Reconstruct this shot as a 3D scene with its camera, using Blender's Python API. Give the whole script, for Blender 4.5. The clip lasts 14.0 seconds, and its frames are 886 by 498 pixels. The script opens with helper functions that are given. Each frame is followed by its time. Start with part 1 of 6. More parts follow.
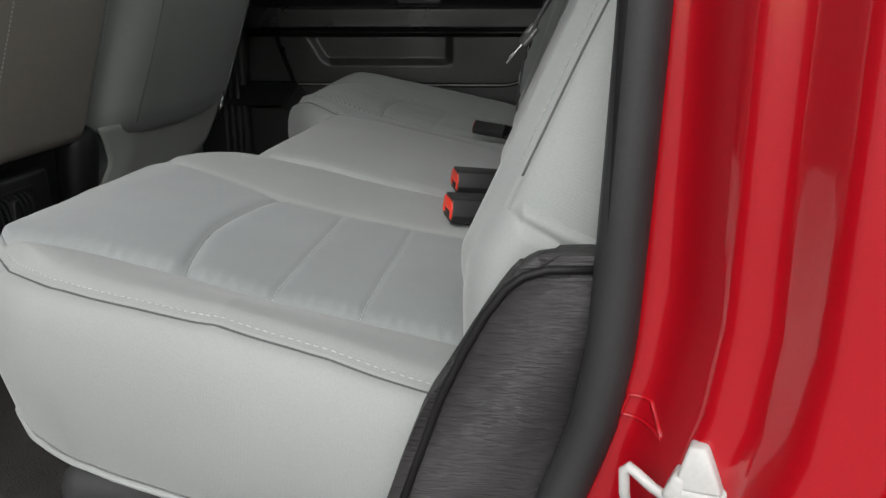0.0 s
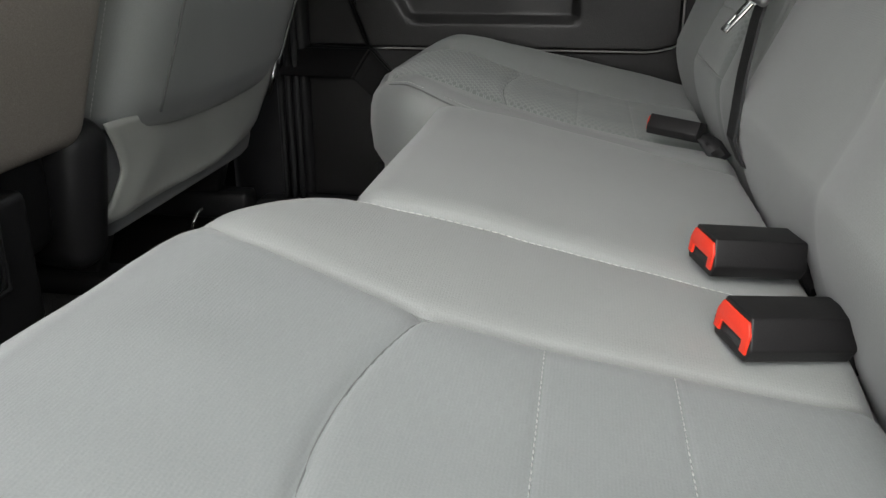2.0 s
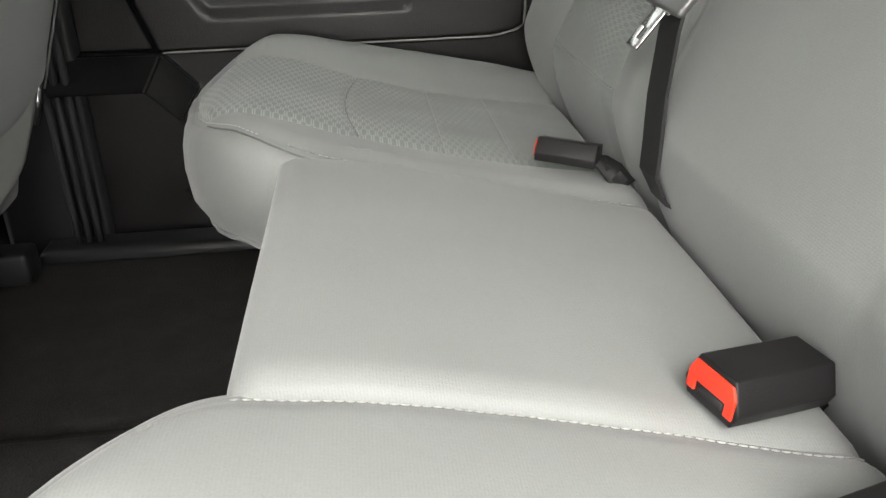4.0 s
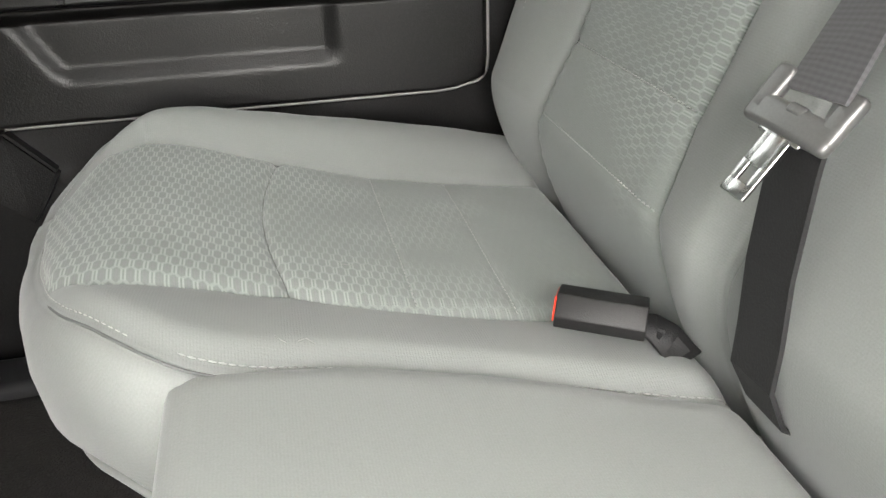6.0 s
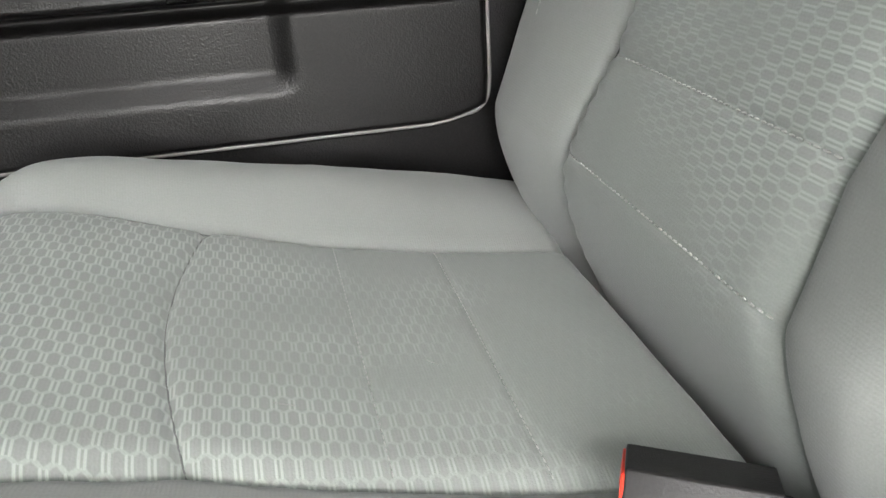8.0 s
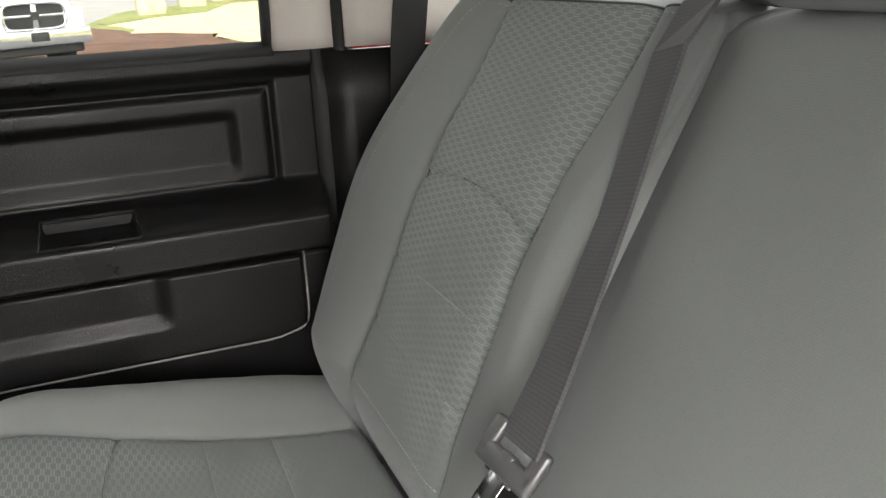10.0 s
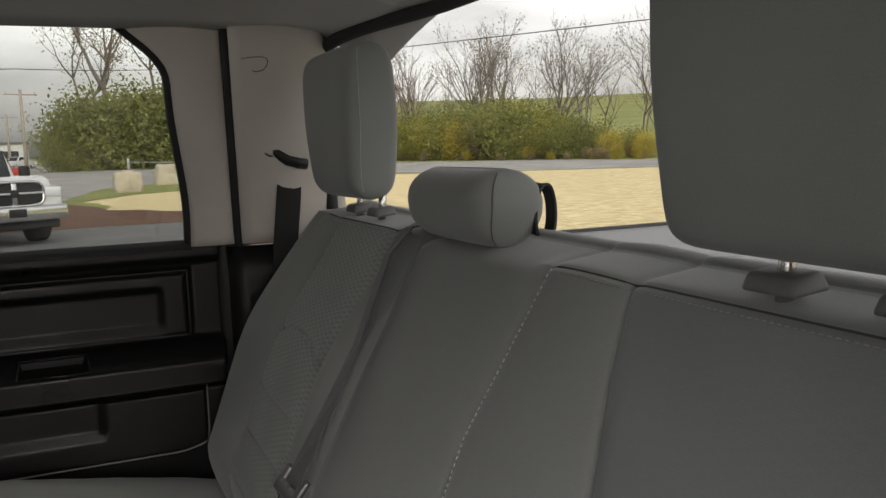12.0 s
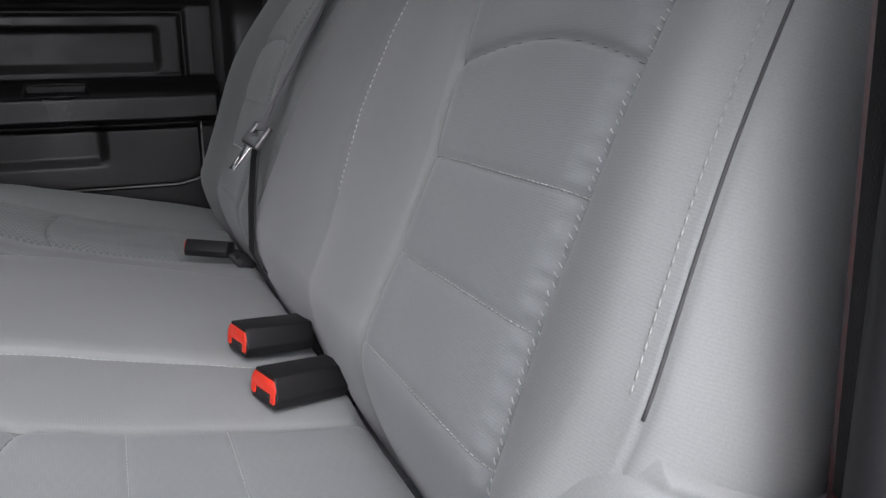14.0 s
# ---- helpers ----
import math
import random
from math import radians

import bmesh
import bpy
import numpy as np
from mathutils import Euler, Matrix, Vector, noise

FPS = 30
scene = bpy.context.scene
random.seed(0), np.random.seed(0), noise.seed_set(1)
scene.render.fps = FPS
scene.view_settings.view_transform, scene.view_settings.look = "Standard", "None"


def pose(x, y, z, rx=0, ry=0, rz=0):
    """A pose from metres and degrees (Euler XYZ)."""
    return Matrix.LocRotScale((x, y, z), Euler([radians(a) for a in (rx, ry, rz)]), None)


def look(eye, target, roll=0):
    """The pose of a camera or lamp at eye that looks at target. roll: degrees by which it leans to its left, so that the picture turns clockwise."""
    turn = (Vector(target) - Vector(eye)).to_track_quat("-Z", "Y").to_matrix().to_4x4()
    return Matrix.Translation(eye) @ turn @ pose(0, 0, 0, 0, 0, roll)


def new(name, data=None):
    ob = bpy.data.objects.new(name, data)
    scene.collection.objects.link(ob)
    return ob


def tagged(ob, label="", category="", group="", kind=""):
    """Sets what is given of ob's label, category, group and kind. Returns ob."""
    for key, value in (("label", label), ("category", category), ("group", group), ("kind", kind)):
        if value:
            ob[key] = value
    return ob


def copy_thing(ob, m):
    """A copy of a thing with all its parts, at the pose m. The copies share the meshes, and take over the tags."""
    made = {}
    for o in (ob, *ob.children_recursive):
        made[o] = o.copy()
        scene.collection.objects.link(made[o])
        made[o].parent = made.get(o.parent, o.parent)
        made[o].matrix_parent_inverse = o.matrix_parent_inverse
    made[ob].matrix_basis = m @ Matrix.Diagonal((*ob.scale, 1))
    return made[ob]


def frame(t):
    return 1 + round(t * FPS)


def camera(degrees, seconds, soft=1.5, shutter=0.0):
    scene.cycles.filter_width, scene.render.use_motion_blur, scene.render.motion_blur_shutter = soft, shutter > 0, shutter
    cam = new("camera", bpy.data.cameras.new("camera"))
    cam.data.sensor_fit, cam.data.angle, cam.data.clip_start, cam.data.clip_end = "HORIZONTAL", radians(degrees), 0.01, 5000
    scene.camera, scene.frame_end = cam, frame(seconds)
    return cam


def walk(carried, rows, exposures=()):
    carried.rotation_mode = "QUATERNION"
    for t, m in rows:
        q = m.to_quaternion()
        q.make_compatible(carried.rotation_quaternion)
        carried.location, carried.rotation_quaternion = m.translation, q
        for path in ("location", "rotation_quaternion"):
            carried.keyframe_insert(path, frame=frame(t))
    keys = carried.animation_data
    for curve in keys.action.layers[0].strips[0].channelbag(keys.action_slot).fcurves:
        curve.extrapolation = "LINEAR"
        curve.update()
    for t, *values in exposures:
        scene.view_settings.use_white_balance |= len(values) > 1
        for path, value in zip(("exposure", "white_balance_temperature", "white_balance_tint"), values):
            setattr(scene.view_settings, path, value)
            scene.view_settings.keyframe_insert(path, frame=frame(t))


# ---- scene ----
cam = camera(55.5, 14.0)
EXPOSURES = [(0, -0.1, 6500, 10), (0.5, 0.0, 6500, 10), (1.5, 0.2, 6500, 10), (3.0, 1.1, 6700, 11), (5.5, 1.75, 6800, 10), (6.5, 2.25, 6700, 10), (8.0, 2.25, 6600, 11), (9.0, 2.7, 6650, 14), (9.6, 2.1, 6700, 12), (10.8, -0.1, 6900, 12), (11.5, -0.48, 7000, 15), (12.0, -0.4, 6850, 15), (12.5, -0.05, 6300, 18), (13.0, -0.12, 6200, 20), (13.5, -0.1, 6250, 21), (14.0, 0.18, 6200, 19)]
SKY = 0.37
PATH = [
    (0, (0.021, -0.421, 0.731), (-0.215, 1.48, 0.156), -0.3),
    (0.5, (-0.101, -0.308, 0.719), (-0.386, 1.576, 0.113), 0.2),
    (1, (-0.148, -0.233, 0.735), (-0.461, 1.636, 0.094), -0.1),
    (1.5, (-0.157, -0.087, 0.71), (-0.465, 1.771, 0.037), -0.1),
    (2, (-0.191, 0.038, 0.721), (-0.498, 1.888, 0.026), -0.2),
    (2.5, (-0.229, 0.103, 0.737), (-0.533, 1.944, 0.017), -0.6),
    (3, (-0.272, 0.16, 0.752), (-0.415, 2.006, -0.005), -1.1),
    (5.5, (-0.281, 0.495, 0.802), (0.041, 2.254, -0.093), -2.4),
    (6, (-0.282, 0.604, 0.806), (0.066, 2.365, -0.077), -2.1),
    (6.5, (-0.295, 0.709, 0.782), (0.046, 2.481, -0.08), -2.1),
    (7, (-0.302, 0.790, 0.748), (0.042, 2.567, -0.102), -2.1),
    (7.5, (-0.271, 0.836, 0.721), (0.065, 2.621, -0.117), -2.6),
    (8, (-0.229, 0.831, 0.749), (0.128, 2.615, -0.081), -3.5),
    (8.5, (-0.228, 0.789, 0.822), (0.273, 2.54, -0.002), -3.9),
    (9, (-0.225, 0.706, 0.895), (0.342, 2.443, 0.084), -4.1),
    (11.5, (-0.26, 0.153, 1.073), (0.559, 1.954, 0.776), -1.3),
    (12, (-0.231, 0.004, 1.077), (0.568, 1.821, 0.832), -1.8),
    (12.5, (-0.171, -0.094, 1.027), (0.63, 1.727, 0.818), -2.3),
    (13, (-0.163, -0.149, 0.929), (0.621, 1.681, 0.734), -2.3),
    (13.2, (-0.162, -0.151, 0.896), (0.598, 1.689, 0.706), -2.2),
    (13.5, (-0.169, -0.153, 0.848), (0.572, 1.692, 0.626), -2.0),
    (14, (-0.191, -0.162, 0.773), (0.512, 1.655, 0.321), -1.1),
]
walk(cam, [(t, look(eye, target, roll)) for t, eye, target, roll in PATH], EXPOSURES)

# ---- daylight: an overcast sky and a very wide, weak sun ----
world = bpy.data.worlds.new("overcast_sky")
scene.world = world
world.use_nodes = True
wn, wl = world.node_tree.nodes, world.node_tree.links
wn.clear()
w_out, w_bg = wn.new("ShaderNodeOutputWorld"), wn.new("ShaderNodeBackground")
sky = wn.new("ShaderNodeTexSky")
sky.sky_type, sky.sun_disc = "NISHITA", False
sky.sun_elevation, sky.sun_rotation = radians(42), radians(184)
sky.air_density, sky.dust_density = 1.0, 3.0
grey = wn.new("ShaderNodeHueSaturation")
grey.inputs["Saturation"].default_value = 0.10
cl_co, cl_map = wn.new("ShaderNodeTexCoord"), wn.new("ShaderNodeMapping")
cl_map.inputs["Scale"].default_value = (1.0, 1.0, 3.2)
cl_noise, cl_ramp = wn.new("ShaderNodeTexNoise"), wn.new("ShaderNodeMapRange")
cl_noise.inputs["Scale"].default_value, cl_noise.inputs["Detail"].default_value = 3.1, 7.0
cl_ramp.inputs[1].default_value, cl_ramp.inputs[2].default_value = 0.35, 0.68
cl_ramp.inputs[3].default_value, cl_ramp.inputs[4].default_value = 0.62, 1.25
cl_mul = wn.new("ShaderNodeMixRGB")
cl_mul.blend_type = "MULTIPLY"
cl_mul.inputs[0].default_value = 1.0
wl.new(cl_co.outputs["Generated"], cl_map.inputs[0])
wl.new(cl_map.outputs[0], cl_noise.inputs["Vector"])
wl.new(cl_noise.outputs[0], cl_ramp.inputs[0])
wl.new(sky.outputs[0], grey.inputs["Color"])
wl.new(grey.outputs[0], cl_mul.inputs[1])
wl.new(cl_ramp.outputs[0], cl_mul.inputs[2])
wl.new(cl_mul.outputs[0], w_bg.inputs[0])
w_bg.inputs[1].default_value = SKY
wl.new(w_bg.outputs[0], w_out.inputs[0])

sun = new("sun", bpy.data.lights.new("sun", "SUN"))
sun.data.energy, sun.data.angle, sun.data.color = 0.3, radians(50), (1.0, 0.97, 0.93)
sun.matrix_world = look((-0.5, -6.6, 8.5), (0, 0.8, 0.5))


# added area lamp in the unseen windscreen opening, brightens the seat backs
fill_lamp = new("windscreen_fill_lamp", bpy.data.lights.new("windscreen_fill_lamp", "AREA"))
fill_lamp.data.shape, fill_lamp.data.size, fill_lamp.data.size_y = "RECTANGLE", 1.35, 0.34
fill_lamp.data.energy, fill_lamp.data.color = 4.0, (0.97, 0.99, 1.0)
fill_lamp.matrix_world = look((-1.93, 0.80, 1.10), (0, 0.80, 0.95))


# ---- materials ----
def tree(name):
    m = bpy.data.materials.new(name)
    m.use_nodes = True
    return m, m.node_tree.nodes, m.node_tree.links, m.node_tree.nodes["Principled BSDF"]


def math_node(n, l, op, a, b=None, c=None):
    q = n.new("ShaderNodeMath")
    q.operation = op
    for i, v in enumerate((a, b, c)):
        if v is None:
            continue
        if isinstance(v, (int, float)):
            q.inputs[i].default_value = v
        else:
            l.new(v, q.inputs[i])
    return q.outputs[0]


def vec_node(n, l, op, a, b=None):
    q = n.new("ShaderNodeVectorMath")
    q.operation = op
    for i, v in enumerate((a, b)):
        if v is None:
            continue
        if isinstance(v, (tuple, list)):
            q.inputs[i].default_value = v
        else:
            l.new(v, q.inputs[i])
    return q.outputs["Value" if op == "DOT_PRODUCT" else "Vector"]


def surface(name, base, rough=0.6, var=0.15, coarse=8.0, fine=300.0, bump=0.15, depth=0.0006, metal=0.0, spec=0.4, stretch=(1, 1, 1), tint=None, coat=0.0):
    """A plain surface with stains at a coarse scale and grain with relief at a fine one (scales in 1/m)."""
    m, n, l, b = tree(name)
    co, mp = n.new("ShaderNodeTexCoord"), n.new("ShaderNodeMapping")
    mp.inputs["Scale"].default_value = stretch
    l.new(co.outputs["Object"], mp.inputs[0])
    big, small = n.new("ShaderNodeTexNoise"), n.new("ShaderNodeTexNoise")
    big.inputs["Scale"].default_value, big.inputs["Detail"].default_value = coarse, 5
    small.inputs["Scale"].default_value, small.inputs["Detail"].default_value = fine, 3
    for q in (big, small):
        l.new(mp.outputs[0], q.inputs["Vector"])
    mix = n.new("ShaderNodeMixRGB")
    dark = tuple(c * (1 - var) for c in base)
    light = tuple(min(1, c * (1 + var)) for c in (tint or base))
    mix.inputs[1].default_value, mix.inputs[2].default_value = (*dark, 1), (*light, 1)
    f = math_node(n, l, "MULTIPLY_ADD", small.outputs[0], 0.45, math_node(n, l, "MULTIPLY", big.outputs[0], 0.55))
    ramp = n.new("ShaderNodeMapRange")
    ramp.inputs[1].default_value, ramp.inputs[2].default_value = 0.32, 0.68
    l.new(f, ramp.inputs[0])
    l.new(ramp.outputs[0], mix.inputs[0])
    l.new(mix.outputs[0], b.inputs["Base Color"])
    rr = n.new("ShaderNodeMapRange")
    rr.inputs[3].default_value, rr.inputs[4].default_value = max(0.03, rough - 0.1), min(1, rough + 0.1)
    l.new(big.outputs[0], rr.inputs[0])
    l.new(rr.outputs[0], b.inputs["Roughness"])
    b.inputs["Metallic"].default_value = metal
    b.inputs["Specular IOR Level"].default_value = spec
    b.inputs["Coat Weight"].default_value = coat
    b.inputs["Coat Roughness"].default_value = 0.04
    if bump:
        bp = n.new("ShaderNodeBump")
        bp.inputs["Strength"].default_value, bp.inputs["Distance"].default_value = bump, depth
        l.new(small.outputs[0], bp.inputs["Height"])
        l.new(bp.outputs[0], b.inputs["Normal"])
    return m


def fabric(name, base, hexes=0.0, rubbed=(), cell=0.0090, rib=0.0019, amp=0.011, light=(0.62, 0.66, 0.63)):
    """Woven seat cloth on the weave map (metres): fine ribs, soft mottling and, if wanted, a honeycomb of light thread."""
    m, n, l, b = tree(name)
    uv = n.new("ShaderNodeUVMap")
    uv.uv_map = "weave"
    co = n.new("ShaderNodeTexCoord")
    noise_big, noise_fine = n.new("ShaderNodeTexNoise"), n.new("ShaderNodeTexNoise")
    noise_big.inputs["Scale"].default_value, noise_big.inputs["Detail"].default_value = 7.0, 4
    noise_fine.inputs["Scale"].default_value, noise_fine.inputs["Detail"].default_value = 900.0, 2
    l.new(co.outputs["Object"], noise_big.inputs["Vector"])
    l.new(co.outputs["Object"], noise_fine.inputs["Vector"])
    sep = n.new("ShaderNodeSeparateXYZ")
    l.new(uv.outputs[0], sep.inputs[0])
    k = 2 * math.pi / rib
    ribs = math_node(n, l, "SINE", math_node(n, l, "MULTIPLY", sep.outputs[0], k))
    cross = math_node(n, l, "SINE", math_node(n, l, "MULTIPLY", sep.outputs[1], k * 0.6))
    weave = math_node(n, l, "MULTIPLY_ADD", cross, 0.4, ribs)
    tone = math_node(n, l, "MULTIPLY_ADD", weave, amp, math_node(n, l, "MULTIPLY_ADD", noise_big.outputs[0], 0.22, math_node(n, l, "MULTIPLY_ADD", noise_fine.outputs[0], 0.24, 0.77)))
    mul = n.new("ShaderNodeMixRGB")
    mul.blend_type = "MULTIPLY"
    mul.inputs[0].default_value = 1
    mul.inputs[1].default_value = (*base, 1)
    l.new(tone, mul.inputs[2])
    colour, height = mul.outputs[0], math_node(n, l, "MULTIPLY_ADD", noise_fine.outputs[0], 1.2, math_node(n, l, "MULTIPLY", weave, 0.15))
    if hexes:
        p = vec_node(n, l, "MULTIPLY", uv.outputs[0], (1 / cell, 0.64 / cell, 0))
        p = vec_node(n, l, "ADD", p, (200.0, 200.0, 0))
        s = (1.0, 1.7320508, 1.0)
        half = (0.5, 0.8660254, 0.0)
        a = vec_node(n, l, "SUBTRACT", vec_node(n, l, "MODULO", p, s), half)
        c = vec_node(n, l, "SUBTRACT", vec_node(n, l, "MODULO", vec_node(n, l, "SUBTRACT", p, half), s), half)
        flat = (1.0, 1.0, 0.0)
        a, c = vec_node(n, l, "MULTIPLY", a, flat), vec_node(n, l, "MULTIPLY", c, flat)
        nearer = math_node(n, l, "LESS_THAN", vec_node(n, l, "DOT_PRODUCT", a, a), vec_node(n, l, "DOT_PRODUCT", c, c))
        pick = n.new("ShaderNodeMix")
        pick.data_type = "VECTOR"
        l.new(nearer, pick.inputs[0])
        l.new(c, pick.inputs[4])
        l.new(a, pick.inputs[5])
        g = vec_node(n, l, "ABSOLUTE", pick.outputs[1])
        gs = n.new("ShaderNodeSeparateXYZ")
        l.new(g, gs.inputs[0])
        # two threads side by side along the straight flanks, one along the slanting ones
        slant, flank = vec_node(n, l, "DOT_PRODUCT", g, (0.5, 0.8660254, 0)), math_node(n, l, "ADD", gs.outputs[0], 0.115)
        d = math_node(n, l, "MAXIMUM", slant, flank)
        weight = math_node(n, l, "MULTIPLY_ADD", math_node(n, l, "LESS_THAN", slant, flank), 0.40, 0.64)
        edge = n.new("ShaderNodeMapRange")
        edge.interpolation_type = "SMOOTHSTEP"
        edge.inputs[1].default_value, edge.inputs[2].default_value = 0.115, 0.03
        l.new(math_node(n, l, "ABSOLUTE", math_node(n, l, "SUBTRACT", d, 0.480)), edge.inputs[0])
        wear = n.new("ShaderNodeMapRange")
        wear.inputs[1].default_value, wear.inputs[2].default_value = 0.30, 0.62
        wear.inputs[3].default_value, wear.inputs[4].default_value = 0.05, 1.0
        # worn smoother where one sits: first along, then across the weave map
        worn = noise_big.outputs[0]
        for axis, (a0, a1, k0, k1) in zip((0, 1), rubbed):
            rub = n.new("ShaderNodeMapRange")
            rub.inputs[1].default_value, rub.inputs[2].default_value = a0, a1
            rub.inputs[3].default_value, rub.inputs[4].default_value = k0, k1
            l.new(sep.outputs[axis], rub.inputs[0])
            worn = math_node(n, l, "ADD", worn, rub.outputs[0])
        l.new(worn, wear.inputs[0])
        lines = math_node(n, l, "MULTIPLY", edge.outputs[0], math_node(n, l, "MULTIPLY", weight, math_node(n, l, "MULTIPLY", wear.outputs[0], hexes)))
        mix = n.new("ShaderNodeMixRGB")
        l.new(lines, mix.inputs[0])
        l.new(colour, mix.inputs[1])
        mix.inputs[2].default_value = (*light, 1)
        colour = mix.outputs[0]
        height = math_node(n, l, "MULTIPLY_ADD", lines, 2.2, height)
    l.new(colour, b.inputs["Base Color"])
    b.inputs["Roughness"].default_value = 0.78
    b.inputs["Specular IOR Level"].default_value = 0.25
    b.inputs["Sheen Weight"].default_value = 0.25
    b.inputs["Sheen Roughness"].default_value = 0.4
    bp = n.new("ShaderNodeBump")
    bp.inputs["Strength"].default_value, bp.inputs["Distance"].default_value = 0.28, 0.0005
    l.new(height, bp.inputs["Height"])
    l.new(bp.outputs[0], b.inputs["Normal"])
    return m


def leather_grain(name, base, rough=0.45, spec=0.75, grain=480, vary=0.2):
    """Moulded plastic or vinyl with a pebbled grain."""
    m, n, l, b = tree(name)
    co = n.new("ShaderNodeTexCoord")
    vor, big = n.new("ShaderNodeTexVoronoi"), n.new("ShaderNodeTexNoise")
    vor.inputs["Scale"].default_value = grain
    big.inputs["Scale"].default_value, big.inputs["Detail"].default_value = 9, 6
    warp = n.new("ShaderNodeTexNoise")
    warp.inputs["Scale"].default_value = 120
    l.new(co.outputs["Object"], warp.inputs["Vector"])
    add = vec_node(n, l, "ADD", co.outputs["Object"], vec_node(n, l, "MULTIPLY", warp.outputs["Color"], (0.003, 0.003, 0.003)))
    l.new(add, vor.inputs["Vector"])
    l.new(co.outputs["Object"], big.inputs["Vector"])
    # grain colour paints glints on raised pebbles and shade in the hollows
    mix = n.new("ShaderNodeMixRGB")
    mix.inputs[1].default_value, mix.inputs[2].default_value = (*[c * (1 - vary) for c in base], 1), (*[c * (1 + 1.6 * vary) for c in base], 1)
    l.new(math_node(n, l, "MULTIPLY_ADD", vor.outputs["Distance"], 1.1, math_node(n, l, "MULTIPLY_ADD", big.outputs[0], 0.6, -0.35)), mix.inputs[0])
    l.new(mix.outputs[0], b.inputs["Base Color"])
    rr = n.new("ShaderNodeMapRange")
    rr.inputs[1].default_value, rr.inputs[2].default_value = 0.3, 0.7
    rr.inputs[3].default_value, rr.inputs[4].default_value = rough - 0.1, rough + 0.14
    l.new(big.outputs[0], rr.inputs[0])
    l.new(rr.outputs[0], b.inputs["Roughness"])
    bp = n.new("ShaderNodeBump")
    bp.inputs["Strength"].default_value, bp.inputs["Distance"].default_value = 0.40, 0.0005
    b.inputs["Specular IOR Level"].default_value = spec
    l.new(vor.outputs["Distance"], bp.inputs["Height"])
    l.new(bp.outputs[0], b.inputs["Normal"])
    return m


def glass(name, tint=(1, 1, 1)):
    m, n, l, b = tree(name)
    clear, shine, mix = n.new("ShaderNodeBsdfTransparent"), n.new("ShaderNodeBsdfGlossy"), n.new("ShaderNodeMixShader")
    clear.inputs[0].default_value = (*tint, 1)
    shine.inputs["Roughness"].default_value = 0.02
    mix.inputs[0].default_value = 0.05
    l.new(clear.outputs[0], mix.inputs[1])
    l.new(shine.outputs[0], mix.inputs[2])
    l.new(mix.outputs[0], n["Material Output"].inputs[0])
    return m


CLOTH = fabric("grey_cloth", (0.262, 0.274, 0.266))
HEX = fabric("honeycomb_cloth", (0.255, 0.276, 0.263), light=(0.50, 0.54, 0.51), hexes=0.44, cell=0.0083, rubbed=((0.02, 0.24, -0.20, 0.15), (1.12, 1.42, 0.06, -0.12)))
HEX_SEAT = fabric("honeycomb_seat_cloth", (0.260, 0.282, 0.268), light=(0.50, 0.54, 0.51), hexes=0.56, rubbed=((-0.36, -0.10, 0.16, -0.20), (0.30, 0.62, 0.10, -0.14)))
# same cloth, honeycomb nearly left out to stand in for light hiding its threads
HEX_FAINT = fabric("faint_honeycomb_cloth", (0.245, 0.262, 0.260), light=(0.50, 0.54, 0.51), hexes=0.035)
SUEDE = fabric("grey_felt", (0.385, 0.40, 0.365), rib=0.003)
TAUPE = leather_grain("taupe_vinyl", (0.30, 0.272, 0.24), 0.5, 0.4, 900)
PLASTIC = leather_grain("black_grained_plastic", (0.005, 0.0047, 0.0049), 0.34, 0.40, 560, vary=0.55)
TRIM = leather_grain("dull_black_trim", (0.007, 0.0066, 0.007), 0.60, 0.22, 900)
QUARTER = surface("ribbed_black_trim", (0.015, 0.0137, 0.0143), 0.5, 0.35, 14, 300, 1.0, 0.003, spec=0.5, stretch=(0.22, 1.0, 1.5))
SMOOTH = surface("smooth_black_plastic", (0.018, 0.018, 0.019), 0.38, 0.2, 12, 500, 0.1)
RUBBER = surface("black_rubber_seal", (0.02, 0.02, 0.021), 0.6, 0.2, 20, 400, 0.2)
THREAD = surface("pale_thread", (0.40, 0.41, 0.395), 0.8, 0.1, 60, 900, 0.1)
EDGE_THREAD = surface("light_grey_thread", (0.50, 0.51, 0.49), 0.8, 0.1, 60, 900, 0.1)
BRIGHT_THREAD = surface("bright_thread", (0.66, 0.67, 0.65), 0.8, 0.1, 60, 900, 0.1)
# cord colour with the shade of sewn creases put into it
CREASE_CORD = surface("grey_crease_shade_cord", (0.15, 0.156, 0.153), 0.85, 0.1, 60, 900, 0.1)
# darker crease shade as a cord; also the headrest's own dark stitches
THREAD_AND_CREASE = surface("dark_thread_and_crease_shade", (0.07, 0.072, 0.072), 0.85, 0.1, 60, 900, 0.1)
BELT = fabric("grey_webbing", (0.098, 0.097, 0.102), rib=0.0034, amp=0.10)
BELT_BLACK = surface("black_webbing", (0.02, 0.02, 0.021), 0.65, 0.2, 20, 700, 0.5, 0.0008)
BUCKLE = surface("black_buckle_shell", (0.010, 0.0095, 0.010), 0.48, 0.3, 30, 900, 0.4, 0.0005, spec=0.4)
RED = surface("red_button", (0.80, 0.045, 0.02), 0.4, 0.06, 30, 600, 0.05)
STEEL = surface("bright_steel", (0.72, 0.72, 0.71), 0.22, 0.06, 30, 500, 0.05, metal=1.0)
TONGUE = surface("satin_grey_tongue_cover", (0.18, 0.18, 0.178), 0.35, 0.1, 30, 600, 0.1, metal=0.5)
